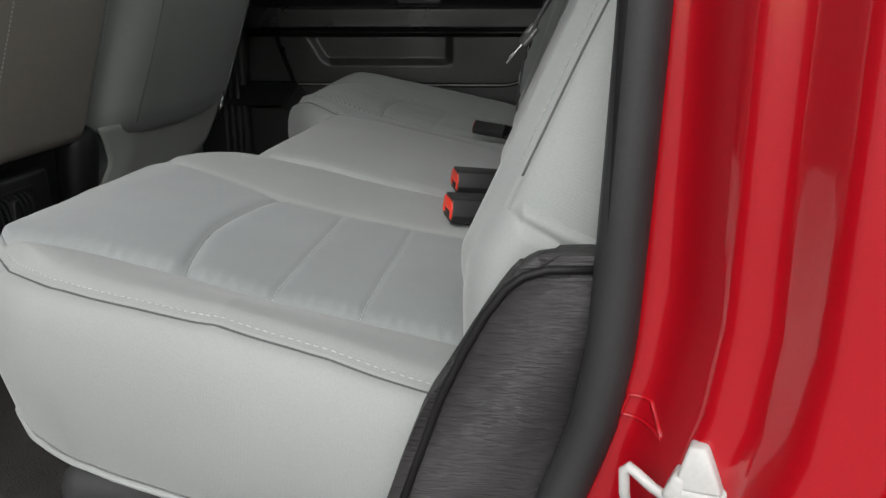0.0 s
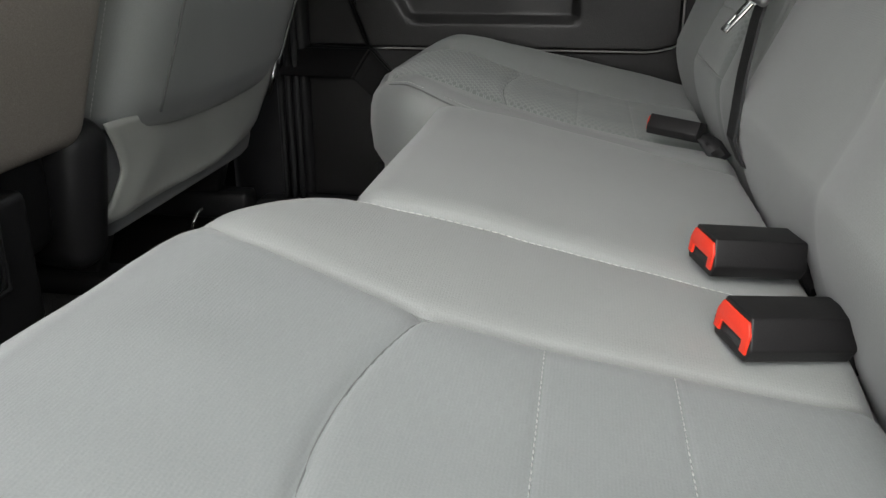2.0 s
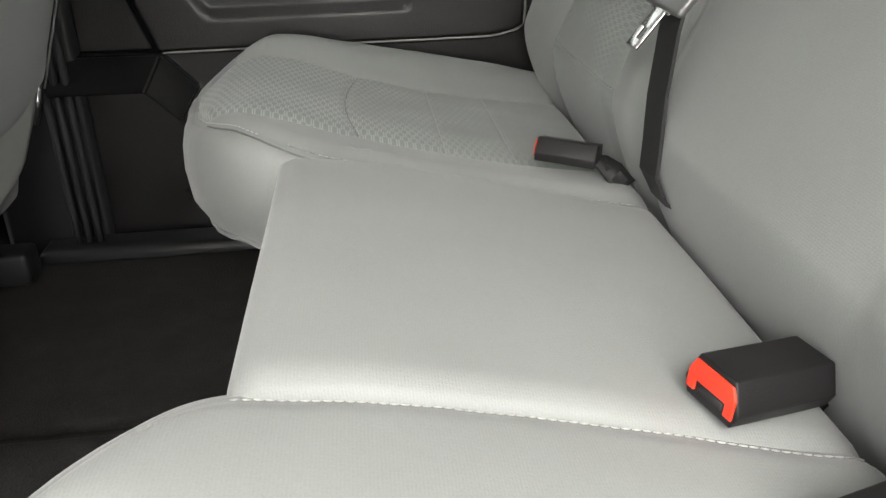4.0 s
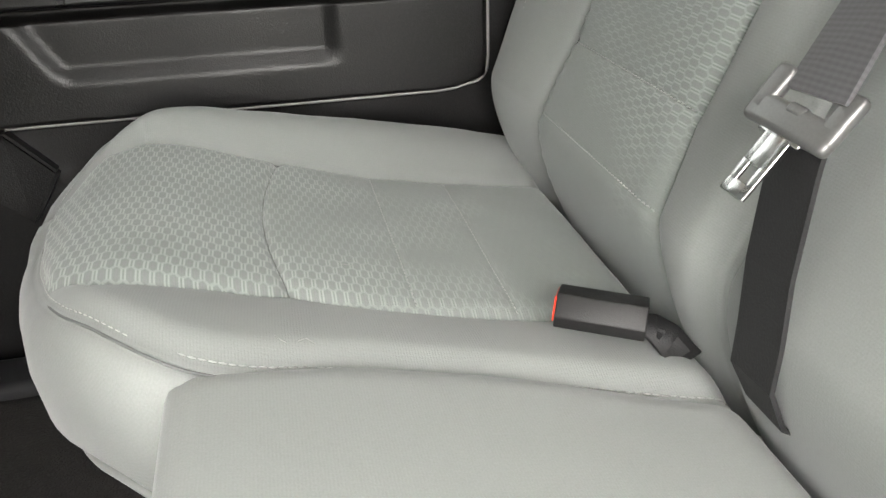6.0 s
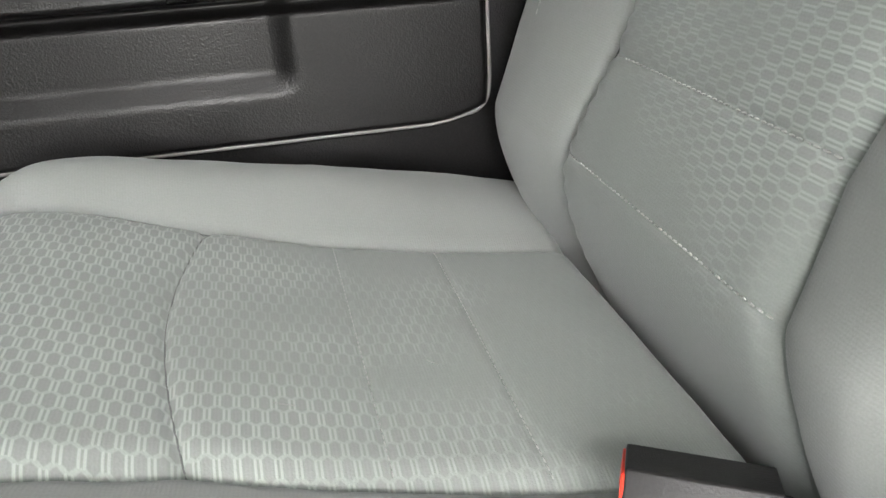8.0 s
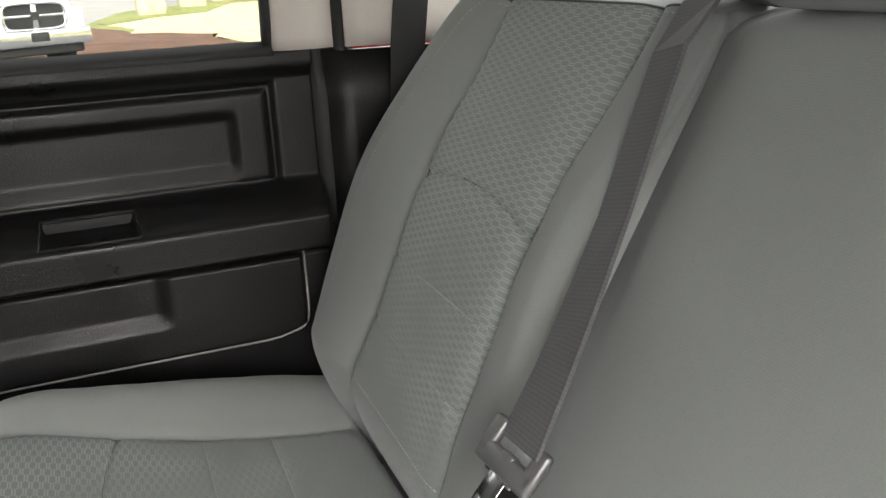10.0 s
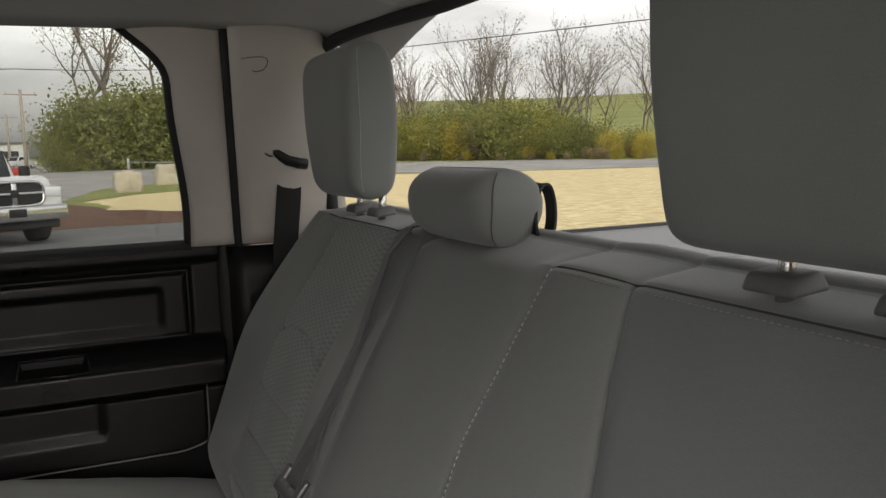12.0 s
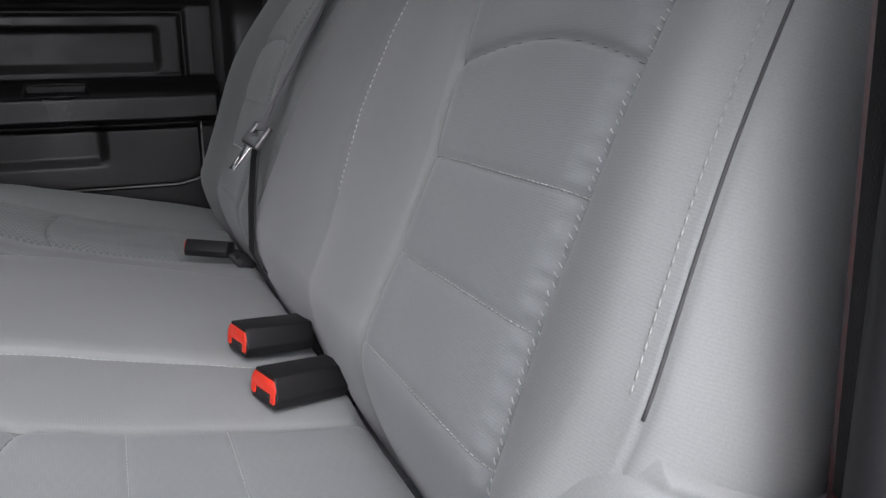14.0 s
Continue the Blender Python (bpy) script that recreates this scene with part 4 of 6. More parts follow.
def stitch_backs(parent, height, sign, fold):
    at = lambda h, v, up=0.001: back_place(h, MID + sign * v, height(h, MID + sign * v) + up)
    for s in LINES:
        bm = stitches(bmesh.new(), [at(s, v, 0.0007) for v in steps((f_in if sign > 0 else b_in)(s) + 0.004, (f_out if sign > 0 else b_out)(s) - 0.004, 60)], 0.0058, 0.0042, 0.0008 if sign > 0 else 0.0006)
        part("insert_stitching", bm, THREAD, parent, "pale stitching")
    # dark cords paint the shade of the insert's seam grooves
    bm = bmesh.new()
    i_in, i_out = (f_in, f_out) if sign > 0 else (b_in, b_out)
    for side_line in (i_in, i_out):
        tube(bm, [at(h, side_line(h), -0.0002) for h in steps(hz(0.50), SEAM - 0.002, 110)], 0.0007, 5)
    arc_pts = [(v, BACK_ARC(v, 0.775 if sign > 0 else 0.765)) for v in steps(0.2, 0.65, 120)]
    tube(bm, [at(h, v, -0.0002) for v, h in arc_pts if i_in(h) < v < i_out(h)], 0.0007, 5)
    part("seam_shade_cord", bm, THREAD_AND_CREASE, parent, "dark cord painting the seam's shade")
    # rim and top cords, dark to stand in for crease shade
    bm = bmesh.new()
    tube(bm, [at(h, b_edge(h) + 0.0034, -0.0028) for h in steps(hz(0.622), SEAM, 60)], 0.0010, 8)
    tube(bm, [at(SEAM, v, -0.0004) for v in steps(0.11 if fold else 0.25, b_edge(SEAM), 50)], 0.0012, 8)
    part("piping", bm, THREAD_AND_CREASE, parent, "sewn seam cord darkened with crease shade")
    bm = stitches(bmesh.new(), [at(h, b_edge(h) - 0.0045, 0.0004) for h in steps(hz(0.625), hz(0.965), 60)], 0.0065, 0.0046, 0.0005)
    part("edge_stitching", bm, THREAD, parent, "pale edge stitching")
    bm = stitches(bmesh.new(), [at(hz(0.960), v, 0.0004) for v in steps(0.13 if fold else 0.26, 0.585, 40)], 0.0065, 0.0044, 0.0006)
    part("top_stitching", bm, THREAD, parent, "pale top stitching")


back_rows = steps(hz(0.44), hz(0.95), 210) + steps(hz(0.952), TOP, 40)

# wide backrest: the doorway's place and the middle one
SPLIT = 0.222
mid_seam = lambda h: interp(h, (hz(0.44), hz(0.61), hz(0.66), hz(0.72), hz(0.80), hz(0.95)), (0.16, 0.155, 0.128, 0.098, 0.085, 0.104))


def wide_knots(h):
    return [MID + SPLIT - 0.004 - 0.03 * smoothstep(hz(0.955), TOP, h), MID - mid_seam(h), MID - b_in(h), MID - b_out(h), MID - b_edge(h)]


def wide_height(h, y):
    k = wide_knots(h)
    c = back_common(h, k[0] - y, y - k[-1], smoothstep(k[1] - 0.01, k[1] + 0.04, y))
    c += back_insert(h, MID - y, b_in(h), b_out(h))
    c += groove(y - k[1], 0.003, 0.003, 0.01) * smoothstep(hz(0.60), hz(0.68), h)
    if y > k[1]:
        c += 0.006 * math.sin(math.pi * (y - k[1]) / (k[0] - k[1]))
    if y < k[3]:
        c += 0.016 * math.sin(math.pi * min(1.0, (k[3] - y) / max(0.02, k[3] - k[4])) * 0.8)
    if k[2] < y < k[1]:
        c += 0.008 * math.sin(math.pi * (y - k[2]) / (k[1] - k[2]))
    c += groove(h - SEAM, 0.0035, 0.003, 0.007) * (1 if y < k[1] else 0)
    return c + 0.0018 * noise.noise(Vector((h * 6, y * 6, 21)))


wide_back = wide_seat
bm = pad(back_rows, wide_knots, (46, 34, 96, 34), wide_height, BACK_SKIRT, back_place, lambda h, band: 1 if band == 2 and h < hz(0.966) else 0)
part("back_pad", bm, [CLOTH, HEX_FAINT], wide_back, "grey cloth back with sewn seams")
stitch_backs(wide_back, wide_height, -1, True)
bm = stitches(bmesh.new(), [back_place(h, MID - mid_seam(h) - 0.004, wide_height(h, MID - mid_seam(h) - 0.004) + 0.0008) for h in steps(hz(0.64), hz(0.962), 60)], 0.0065, 0.0046, 0.0009)
part("seam_stitching", bm, BRIGHT_THREAD, wide_back, "pale stitching")
bm = bmesh.new()
for k, h in enumerate(steps(hz(0.50), hz(0.955), 92)):
    v = b_out(h) - 0.0035
    reach = 0.0045 + 0.0045 * abs(noise.noise(Vector((h * 40, 3.0, 0))))
    tube(bm, [back_place(h + 0.0012 * q, MID - v + 0.4 * reach * q, wide_height(h, MID - v) + 0.0011 - 0.0004 * q * q) for q in (-1, 0, 1)], 0.00055, 4)
part("pulled_stitching", bm, EDGE_THREAD, wide_back, "pale stitches drawn into the cloth")
# soft side bolster below the piping, with a fold across it
flap_left = lambda z: soft_interp(z, (0.44, 0.53, 0.555, 0.575, 0.590, 0.600, 0.608, 0.6145), (-0.034, -0.035, -0.032, -0.025, -0.015, -0.007, 0.002, 0.010), 0.004)
flap_right = lambda z: interp(z, (0.44, 0.565, 0.583, 0.599, 0.608, 0.6145), (0.14, 0.14, 0.088, 0.048, 0.028, 0.014))


def flap_place(q, z):
    a, b = flap_left(z), flap_right(z)
    x = a + (b - a) * q
    d = min(x - a + 0.0002, (b - x) * 0.38 + (0.03 if z < 0.56 else 0.0002))
    fold = interp(x, (-0.008, 0.034, 0.12), (0.600, 0.578, 0.545))
    y = 0.150 - 0.056 * math.sqrt(max(0.0, 1 - (1 - min(1.0, d / 0.030)) ** 2))
    y += 0.0045 * math.exp(-((z - fold) / 0.0045) ** 2) * smoothstep(-0.012, 0.012, x)
    y -= 0.004 * math.exp(-((z - fold - 0.012) / 0.008) ** 2) * smoothstep(-0.012, 0.02, x)
    return (x, y, z)


bm = sheet(bmesh.new(), steps(0, 1, 60), [0.44 + 0.1745 * (1 - (1 - k) ** 1.6) for k in steps(0, 1, 64)], flap_place, (0, 0.012, 0))
uvl = bm.loops.layers.uv.verify()
for f in bm.faces:
    for lp in f.loops:
        lp[uvl].uv = (lp.vert.co.x, lp.vert.co.z)
part("side_flap", bm, CLOTH, wide_back, "folded grey cloth flap")


def far_knots(h):
    return [MID + SPLIT + 0.012 + 0.02 * smoothstep(hz(0.955), TOP, h), MID + f_in(h), MID + f_out(h), MID + b_edge(h) + 0.070]


def far_height(h, y):
    k = far_knots(h)
    c = back_common(h, y - k[0], k[-1] - y)
    c += back_insert(h, y - MID, f_in(h), f_out(h), 0.775) + 0.020 * math.exp(-((h - hz(0.77)) / 0.13) ** 2)
    if y > k[2]:
        c += 0.022 * math.sin(math.pi * min(1.0, (y - k[2]) / max(0.02, k[3] - k[2])) * 0.85)
    if y < k[1]:
        c += 0.006 * math.sin(math.pi * (y - k[0]) / (k[1] - k[0]))
    return c + 0.0018 * noise.noise(Vector((h * 6, y * 6, 33)))


far_back = far_seat
bm = pad(back_rows, far_knots, (24, 96, 34), far_height, BACK_SKIRT, back_place, lambda h, band: 1 if band == 1 and h < hz(0.966) else 0)
part("back_pad", bm, [CLOTH, HEX], far_back, "grey cloth back with honeycomb insert")
stitch_backs(far_back, far_height, 1, False)


# head restraints
def headrest(y, parent, wide, tall, deep, z0, x0, posts, label, seam, low=0.43, box=9.0, px_e=0.34, py_e=0.24):
    """A head restraint on two steel posts. x0 and z0: its front and underside; a low box, px_e and py_e round it off."""
    hr = thing("headrest", (x0 + deep / 2, y, z0), label, "headrest")
    bm = bmesh.new()
    uvl = bm.loops.layers.uv.new("weave")
    nu, nv = 48, 40
    rings = []
    for i in range(nv + 1):
        s = 0.5 - 0.5 * math.cos(math.pi * i / nv)
        ring = []
        zz = z0 + tall * s
        lean = -0.03 * (zz - z0)
        grow = math.sqrt(max(0.0, 1 - abs(2 * s - 1) ** box))
        grow = max(grow, 0.12)
        for k in range(nu):
            a = 2 * math.pi * k / nu
            c, q = math.cos(a), math.sin(a)
            px = math.copysign(abs(c) ** px_e, c)
            py = math.copysign(abs(q) ** py_e, q)
            w = wide * (low + (0.515 - low) * smoothstep(0.0, 0.6, s))
            bulge = 1 + 0.10 * math.sin(math.pi * s)
            ring.append(bm.verts.new((x0 + deep / 2 + lean + px * deep / 2 * grow * bulge, y + py * w * (0.80 + 0.20 * grow), zz)))
        rings.append(ring)
    for a, b in zip(rings, rings[1:]):
        for k in range(nu):
            bm.faces.new((a[k], a[(k + 1) % nu], b[(k + 1) % nu], b[k]))
    bm.faces.new(rings[0][::-1])
    bm.faces.new(rings[-1])
    for f in bm.faces:
        for lp in f.loops:
            lp[uvl].uv = (lp.vert.co.y + lp.vert.co.x, lp.vert.co.z)
    part("pad", bm, CLOTH, hr, "grey cloth pad")
    for s in (-1, 1):
        pts = []
        for i in range(6, nv - 5):
            t = 0.5 - 0.5 * math.cos(math.pi * i / nv)
            zz = z0 + tall * t
            grow = max(0.12, math.sqrt(max(0.0, 1 - abs(2 * t - 1) ** box)))
            w = wide * (low + (0.515 - low) * smoothstep(0.0, 0.6, t)) * (0.80 + 0.20 * grow)
            a = math.acos(0.5 ** (1 / px_e))
            px = -abs(math.cos(a)) ** px_e
            py = abs(math.sin(a)) ** py_e
            pts.append((x0 + deep / 2 - 0.03 * (zz - z0) + px * deep / 2 * grow * (1 + 0.10 * math.sin(math.pi * t)) - 0.0004, y + s * (py * w + 0.0001), zz))
        if seam is THREAD_AND_CREASE:
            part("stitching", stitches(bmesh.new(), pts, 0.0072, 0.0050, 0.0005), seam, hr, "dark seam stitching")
        else:
            part("seam", tube(bmesh.new(), pts, 0.0010, 6), seam, hr, "sewn corner seam")
    for p in posts:
        bm = tube(bmesh.new(), [(0.205, y + p, 0.95), (0.212, y + p, z0 + 0.03)], 0.0062, 12)
        part("post", bm, STEEL, hr, "bright steel post")
        bm = rbox(bmesh.new(), (0.036, 0.050, 0.014), 0.004, pose(0.206, y + p, 0.979, 0, -6, 0), 3, (0.8, 0.8))
        part("post_guide", bm, GUIDE, hr, "grey plastic post guide")
    return hr


headrest(0.385, wide_back, 0.252, 0.240, 0.080, 0.995, 0.160, (-0.064, 0.041), "tall grey cloth headrest over the doorway seat", THREAD_AND_CREASE, 0.475, 14.0, 0.34, 0.20)
headrest(1.303, far_back, 0.246, 0.235, 0.080, 0.998, 0.146, (-0.072, 0.034), "tall grey cloth headrest over the far seat", THREAD)
headrest(0.902, wide_back, 0.212, 0.088, 0.095, 0.962, 0.156, (), "low rounded grey cloth middle headrest", CREASE_CORD, 0.45, 3.0, 0.60, 0.42)


# ---- belts and buckles ----
def strap(pts, width, across, thick=0.0016):
    """Flat webbing along a line; across(k) is its width direction."""
    bm = bmesh.new()
    uvl = bm.loops.layers.uv.new("weave")
    pts = [Vector(p) for p in pts]
    rows, run, spot = [], 0.0, {}
    for i, p in enumerate(pts):
        run += (p - pts[i - 1]).length if i else 0.0
        t = (pts[min(i + 1, len(pts) - 1)] - pts[max(i - 1, 0)]).normalized()
        w = Vector(across(i / (len(pts) - 1)))
        w = (w - t * w.dot(t)).normalized()
        n = t.cross(w)
        rows.append([bm.verts.new(p + w * width * a + n * b) for a, b in ((-0.5, -thick), (0.5, -thick), (0.5, thick), (-0.5, thick))])
        for v, a in zip(rows[-1], (-0.5, 0.5, 0.5, -0.5)):
            spot[v] = (run, a * width)
    for a, b in zip(rows, rows[1:]):
        for k in range(4):
            bm.faces.new((a[k], a[(k + 1) % 4], b[(k + 1) % 4], b[k]))
    bm.faces.new(rows[0][::-1])
    bm.faces.new(rows[-1])
    for f in bm.faces:
        for lp in f.loops:
            lp[uvl].uv = spot[lp.vert]
    return bm


def prism(outline, x0, x1, soft, m):
    """An outline across y and z drawn out along x, with softened edges."""
    bm = bmesh.new()
    face = bm.faces.new([bm.verts.new((x0, y, z)) for y, z in outline])
    up = bmesh.ops.extrude_face_region(bm, geom=[face])["geom"]
    bmesh.ops.translate(bm, vec=(x1 - x0, 0, 0), verts=[v for v in up if isinstance(v, bmesh.types.BMVert)])
    bmesh.ops.bevel(bm, geom=bm.edges[:], offset=soft, segments=2, profile=0.6, affect="EDGES")
    bm.transform(m)
    return bm


def buckle(at, yaw, tilt, label, size=1.0, roll=0):
    """A belt buckle: black shell, red release button and a webbing tail."""
    b = thing("seat_belt_buckle", at, label, "seat belt buckle", "buckles on the rear bench")
    m = Matrix.Translation(at) @ pose(0, 0, 0, roll, tilt, yaw) @ Matrix.Scale(size, 4)
    w, t = 0.0215, 0.0135
    part("shell", prism([(w, -0.004), (w - 0.007, t), (0.007 - w, t), (-w, -0.004), (0.004 - w, -t), (w - 0.004, -t)], 0.0, 0.070, 0.0014, m), BUCKLE, b, "black plastic shell")
    part("release_button", prism([(0.0145, 0.0105), (-0.0145, 0.0105), (-0.0182, 0.0035), (-0.0182, -0.0085), (-0.0118, -0.0085), (-0.0118, -0.0015), (0.0118, -0.0015), (0.0118, -0.0085), (0.0182, -0.0085), (0.0182, 0.0035)], -0.0014, 0.004, 0.0007, m), RED, b, "red release button")
    bm = rbox(bmesh.new(), (0.003, 0.020, 0.0055), 0.001, m @ Matrix.Translation((0.0006, 0, -0.0055)), 1)
    part("slot", bm, RUBBER, b, "dark tongue slot")
    tail = [m @ Vector(p) for p in ((0.058, 0, -0.002), (0.075, 0.0, -0.006), (0.088, 0.003, -0.014), (0.105, 0.004, -0.03))]
    bm = strap(tail, 0.024, lambda q: m.to_3x3() @ Vector((0, math.cos(1.6 * q), math.sin(1.6 * q))), 0.0018)
    part("webbing_tail", bm, BELT_BLACK, b, "black webbing tail")
    return b


buckle((-0.091, 0.533, 0.4940), 21, 6, "black seat belt buckle with red button lying on the cushion", 1.06, roll=5)
buckle((-0.096, 0.653, 0.5015), 18, 6, "black seat belt buckle with red button near the middle place", 1.06, roll=4)
buckle((-0.103, 1.098, 0.5035), -27, 4, "black seat belt buckle lying with its button turned away", 0.90, roll=-14)


# middle place's belt: from the top of the backrest down to the tongue, then into the gap
mid_belt = thing("seat_belt", (0.0, 1.0, 0.45), "grey middle seat belt hanging over the backrest with bright tongue", "seat belt")
upper = [back_place(h, y, c) for h, y, c in ((hz(0.985), 1.034, -0.05), (hz(0.984), 1.036, -0.020), (hz(0.968), 1.036, 0.002), (hz(0.93), 1.032, 0.014))]
upper += [Vector(p) for p in ((0.089, 1.016, 0.825), (0.049, 0.996, 0.769), (0.020, 0.985, 0.726), (-0.008, 0.981, 0.678))]
part("upper_webbing", strap(upper, 0.047, lambda s: (interp(s, (0, 0.5, 0.8, 1), (-0.22, -0.24, -0.12, 0.10)), -0.97, 0.12 * s)), BELT, mid_belt, "grey woven webbing", smooth=False)
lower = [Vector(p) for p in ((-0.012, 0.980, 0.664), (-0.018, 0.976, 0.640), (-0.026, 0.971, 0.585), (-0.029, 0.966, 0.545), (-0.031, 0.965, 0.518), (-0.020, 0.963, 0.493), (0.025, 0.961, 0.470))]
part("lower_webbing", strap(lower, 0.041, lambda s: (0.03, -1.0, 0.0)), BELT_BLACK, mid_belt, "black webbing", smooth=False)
t_y = Vector((-0.13, 0.985, 0.08)).normalized()
t_z = (lambda q: (q - t_y * q.dot(t_y)).normalized())(Vector((-0.60, -0.17, -0.76)))
t_x = t_y.cross(t_z)
tm = Matrix.Translation((-0.012, 0.984, 0.671)) @ Matrix((t_x, t_y, t_z)).transposed().to_4x4()
bm = bmesh.new()
# cover with the slot for the webbing: local x is thickness, y width, z downwards along the tongue
for dy in (-0.0255, 0.0255):
    rbox(bm, (0.009, 0.014, 0.032), 0.004, tm @ Matrix.Translation((0, dy, -0.002)), 4)
rbox(bm, (0.009, 0.064, 0.018), 0.004, tm @ Matrix.Translation((0, 0, 0.009)), 4)
rbox(bm, (0.010, 0.014, 0.008), 0.003, tm @ Matrix.Translation((0, 0, 0.003)), 3)
part("tongue_cover", bm, TONGUE, mid_belt, "satin grey tongue cover")
bm = bmesh.new()
for dy in (-0.0068, 0.0068):
    rbox(bm, (0.0028, 0.0062, 0.044), 0.001, tm @ Matrix.Translation((0.0, dy, 0.033)), 2)
rbox(bm, (0.0028, 0.0196, 0.024), 0.001, tm @ Matrix.Translation((0.0, 0, 0.026)), 2)
rbox(bm, (0.0028, 0.032, 0.008), 0.001, tm @ Matrix.Translation((0.0, 0, 0.016)), 2)
rbox(bm, (0.0028, 0.0196, 0.009), 0.001, tm @ Matrix.Translation((0.0, 0, 0.0525)), 2)
part("tongue", bm, STEEL, mid_belt, "bright steel tongue")

# far belt on the pillar
belt = thing("shoulder_belt", (0.16, MID + 0.78, 0.9), "black shoulder belt hanging from the rear pillar", "seat belt")
part("webbing", strap([(0.146, MID + 0.755, 1.045), (0.140, MID + 0.762, 0.97), (0.133, MID + 0.768, 0.90), (0.125, MID + 0.77, 0.75)], 0.046, lambda s: (1, 0, 0)), BELT_BLACK, belt, "black webbing", smooth=False)
bm = bmesh.new()
tube(bm, [(0.098, MID + 0.760, 1.072), (0.110, MID + 0.755, 1.082), (0.122, MID + 0.750, 1.072), (0.140, MID + 0.748, 1.058), (0.160, MID + 0.748, 1.052), (0.176, MID + 0.750, 1.050)], 0.0105, 10)
tube(bm, [(0.110, MID + 0.775, 1.078), (0.110, MID + 0.745, 1.078)], 0.013, 12)
part("guide_loop", bm, SMOOTH, belt, "black plastic guide loop")
# loop on the wide backrest behind the middle headrest
bm = strap([(0.250 - 0.020 * math.cos(a), 0.820 - 0.012 * math.cos(a), 0.996 + 0.034 * math.sin(a)) for a in steps(-0.6, 3.75, 18)], 0.020, lambda s: (0, 1, 0))
tagged(part("release_strap", bm, BELT_BLACK, smooth=False), "black webbing loop behind the middle headrest", "strap")
# ---- front seats ----
def front_seat(y0, y1, label):
    """A front seat's back seen from behind: side bolster, rear panel and the cloth skirt under it."""
    seat = thing("front_seat", (-0.85, (y0 + y1) / 2, FLOOR), label, "car seat")
    bm = bmesh.new()
    uvl = bm.loops.layers.uv.new("weave")
    nu, rings = 56, []
    for i in range(41):
        s = i / 40
        z = 0.505 + 0.62 * s
        grow = max(0.25, math.sqrt(max(0, 1 - max(0, s - 0.86) ** 2 / 0.0196)))
        ring = []
        lean = y0 + 0.016 + 0.17 * min(z - 0.505, 0.3)
        for k in range(nu):
            a = 2 * math.pi * k / nu
            c, q = math.cos(a), math.sin(a)
            px, py = math.copysign(abs(c) ** 0.60, c), math.copysign(abs(q) ** 0.36, q)
            tuck = 0.014 * (1 - smoothstep(0, 0.06, s))
            sag = 0.018 * (1 - abs(py) ** 2) * (1 - s) if s < 0.1 else 0
            ring.append(bm.verts.new((-0.795 + 0.30 * (z - 0.505) + px * (0.085 * grow - tuck) + 0.012 * math.sin(math.pi * s) * (px > 0), (lean + y1) / 2 + py * ((y1 - lean) / 2 - tuck) * (0.9 + 0.1 * grow), z - sag)))
        rings.append(ring)
    for a, b in zip(rings, rings[1:]):
        for k in range(nu):
            bm.faces.new((a[k], a[(k + 1) % nu], b[(k + 1) % nu], b[k]))
    bm.faces.new(rings[0][::-1])
    bm.faces.new(rings[-1])
    for f in bm.faces:
        for lp in f.loops:
            lp[uvl].uv = (lp.vert.co.y + lp.vert.co.x, lp.vert.co.z)
    part("backrest", bm, CLOTH, seat, "grey cloth backrest")
    for y in (y0 + 0.075, y1 - 0.075):
        pts = [(-0.795 + 0.30 * (z - 0.505) + 0.0865 + 0.012 * math.sin(math.pi * (z - 0.505) / 0.62), y, z) for z in steps(0.52, 1.03, 30)]
        part("back_seam", tube(bmesh.new(), pts, 0.0014, 6), CREASE_CORD, seat, "sewn seam")
    # skirt: hangs from the backrest, cut slanting with a pointed inner corner
    bm = bmesh.new()
    uvl = bm.loops.layers.uv.new("weave")
    g = []
    for u in steps(0, 1, 28):
        col = []
        for w in steps(0, 1, 12):
            z = 0.518 - 0.132 * w
            left = y0 + soft_interp(w, (0, 0.28, 0.52, 0.62, 1.0), (0.004, 0.036, 0.056, 0.050, 0.010), 0.05)
            right = y1 - interp(w, (0, 0.15, 0.55, 0.80, 0.92, 1.0), (0.040, 0.043, 0.078, 0.095, 0.13, 0.19))
            rest = -0.722 - 0.030 * w - 0.008 * math.sin(6 * u) * w - 0.014 * smoothstep(0.16, 0.0, u)
            col.append(bm.verts.new((rest + 0.0025 * noise.noise(Vector((u * 7, w * 3, y0))), left + (right - left) * u, z + 0.012 * u * w)))
        g.append(col)
    for i in range(len(g) - 1):
        for j in range(12):
            bm.faces.new((g[i][j], g[i + 1][j], g[i + 1][j + 1], g[i][j + 1]))
    ex = bmesh.ops.extrude_face_region(bm, geom=bm.faces[:])
    bmesh.ops.translate(bm, vec=(-0.004, 0, 0), verts=[v for v in ex["geom"] if isinstance(v, bmesh.types.BMVert)])
    for f in bm.faces:
        for lp in f.loops:
            lp[uvl].uv = (lp.vert.co.y, lp.vert.co.z)
    part("skirt", bm, SUEDE, seat, "pale grey felt skirt")
    bm = rbox(bmesh.new(), (0.50, y1 - y0 - 0.06, 0.16), 0.04, pose(-1.02, (y0 + y1) / 2, 0.43))
    part("cushion", bm, CLOTH, seat, "grey cloth cushion")
    for y in (y0 + 0.10, y1 - 0.08):
        bm = rbox(bmesh.new(), (0.42, 0.05, 0.05), 0.008, pose(-0.98, y, FLOOR + 0.05))
        part("rail", bm, SMOOTH, seat, "black seat rail")
        bm = rbox(bmesh.new(), (0.06, 0.03, 0.16), 0.008, pose(-0.84, y, FLOOR + 0.13, 0, 18, 0))
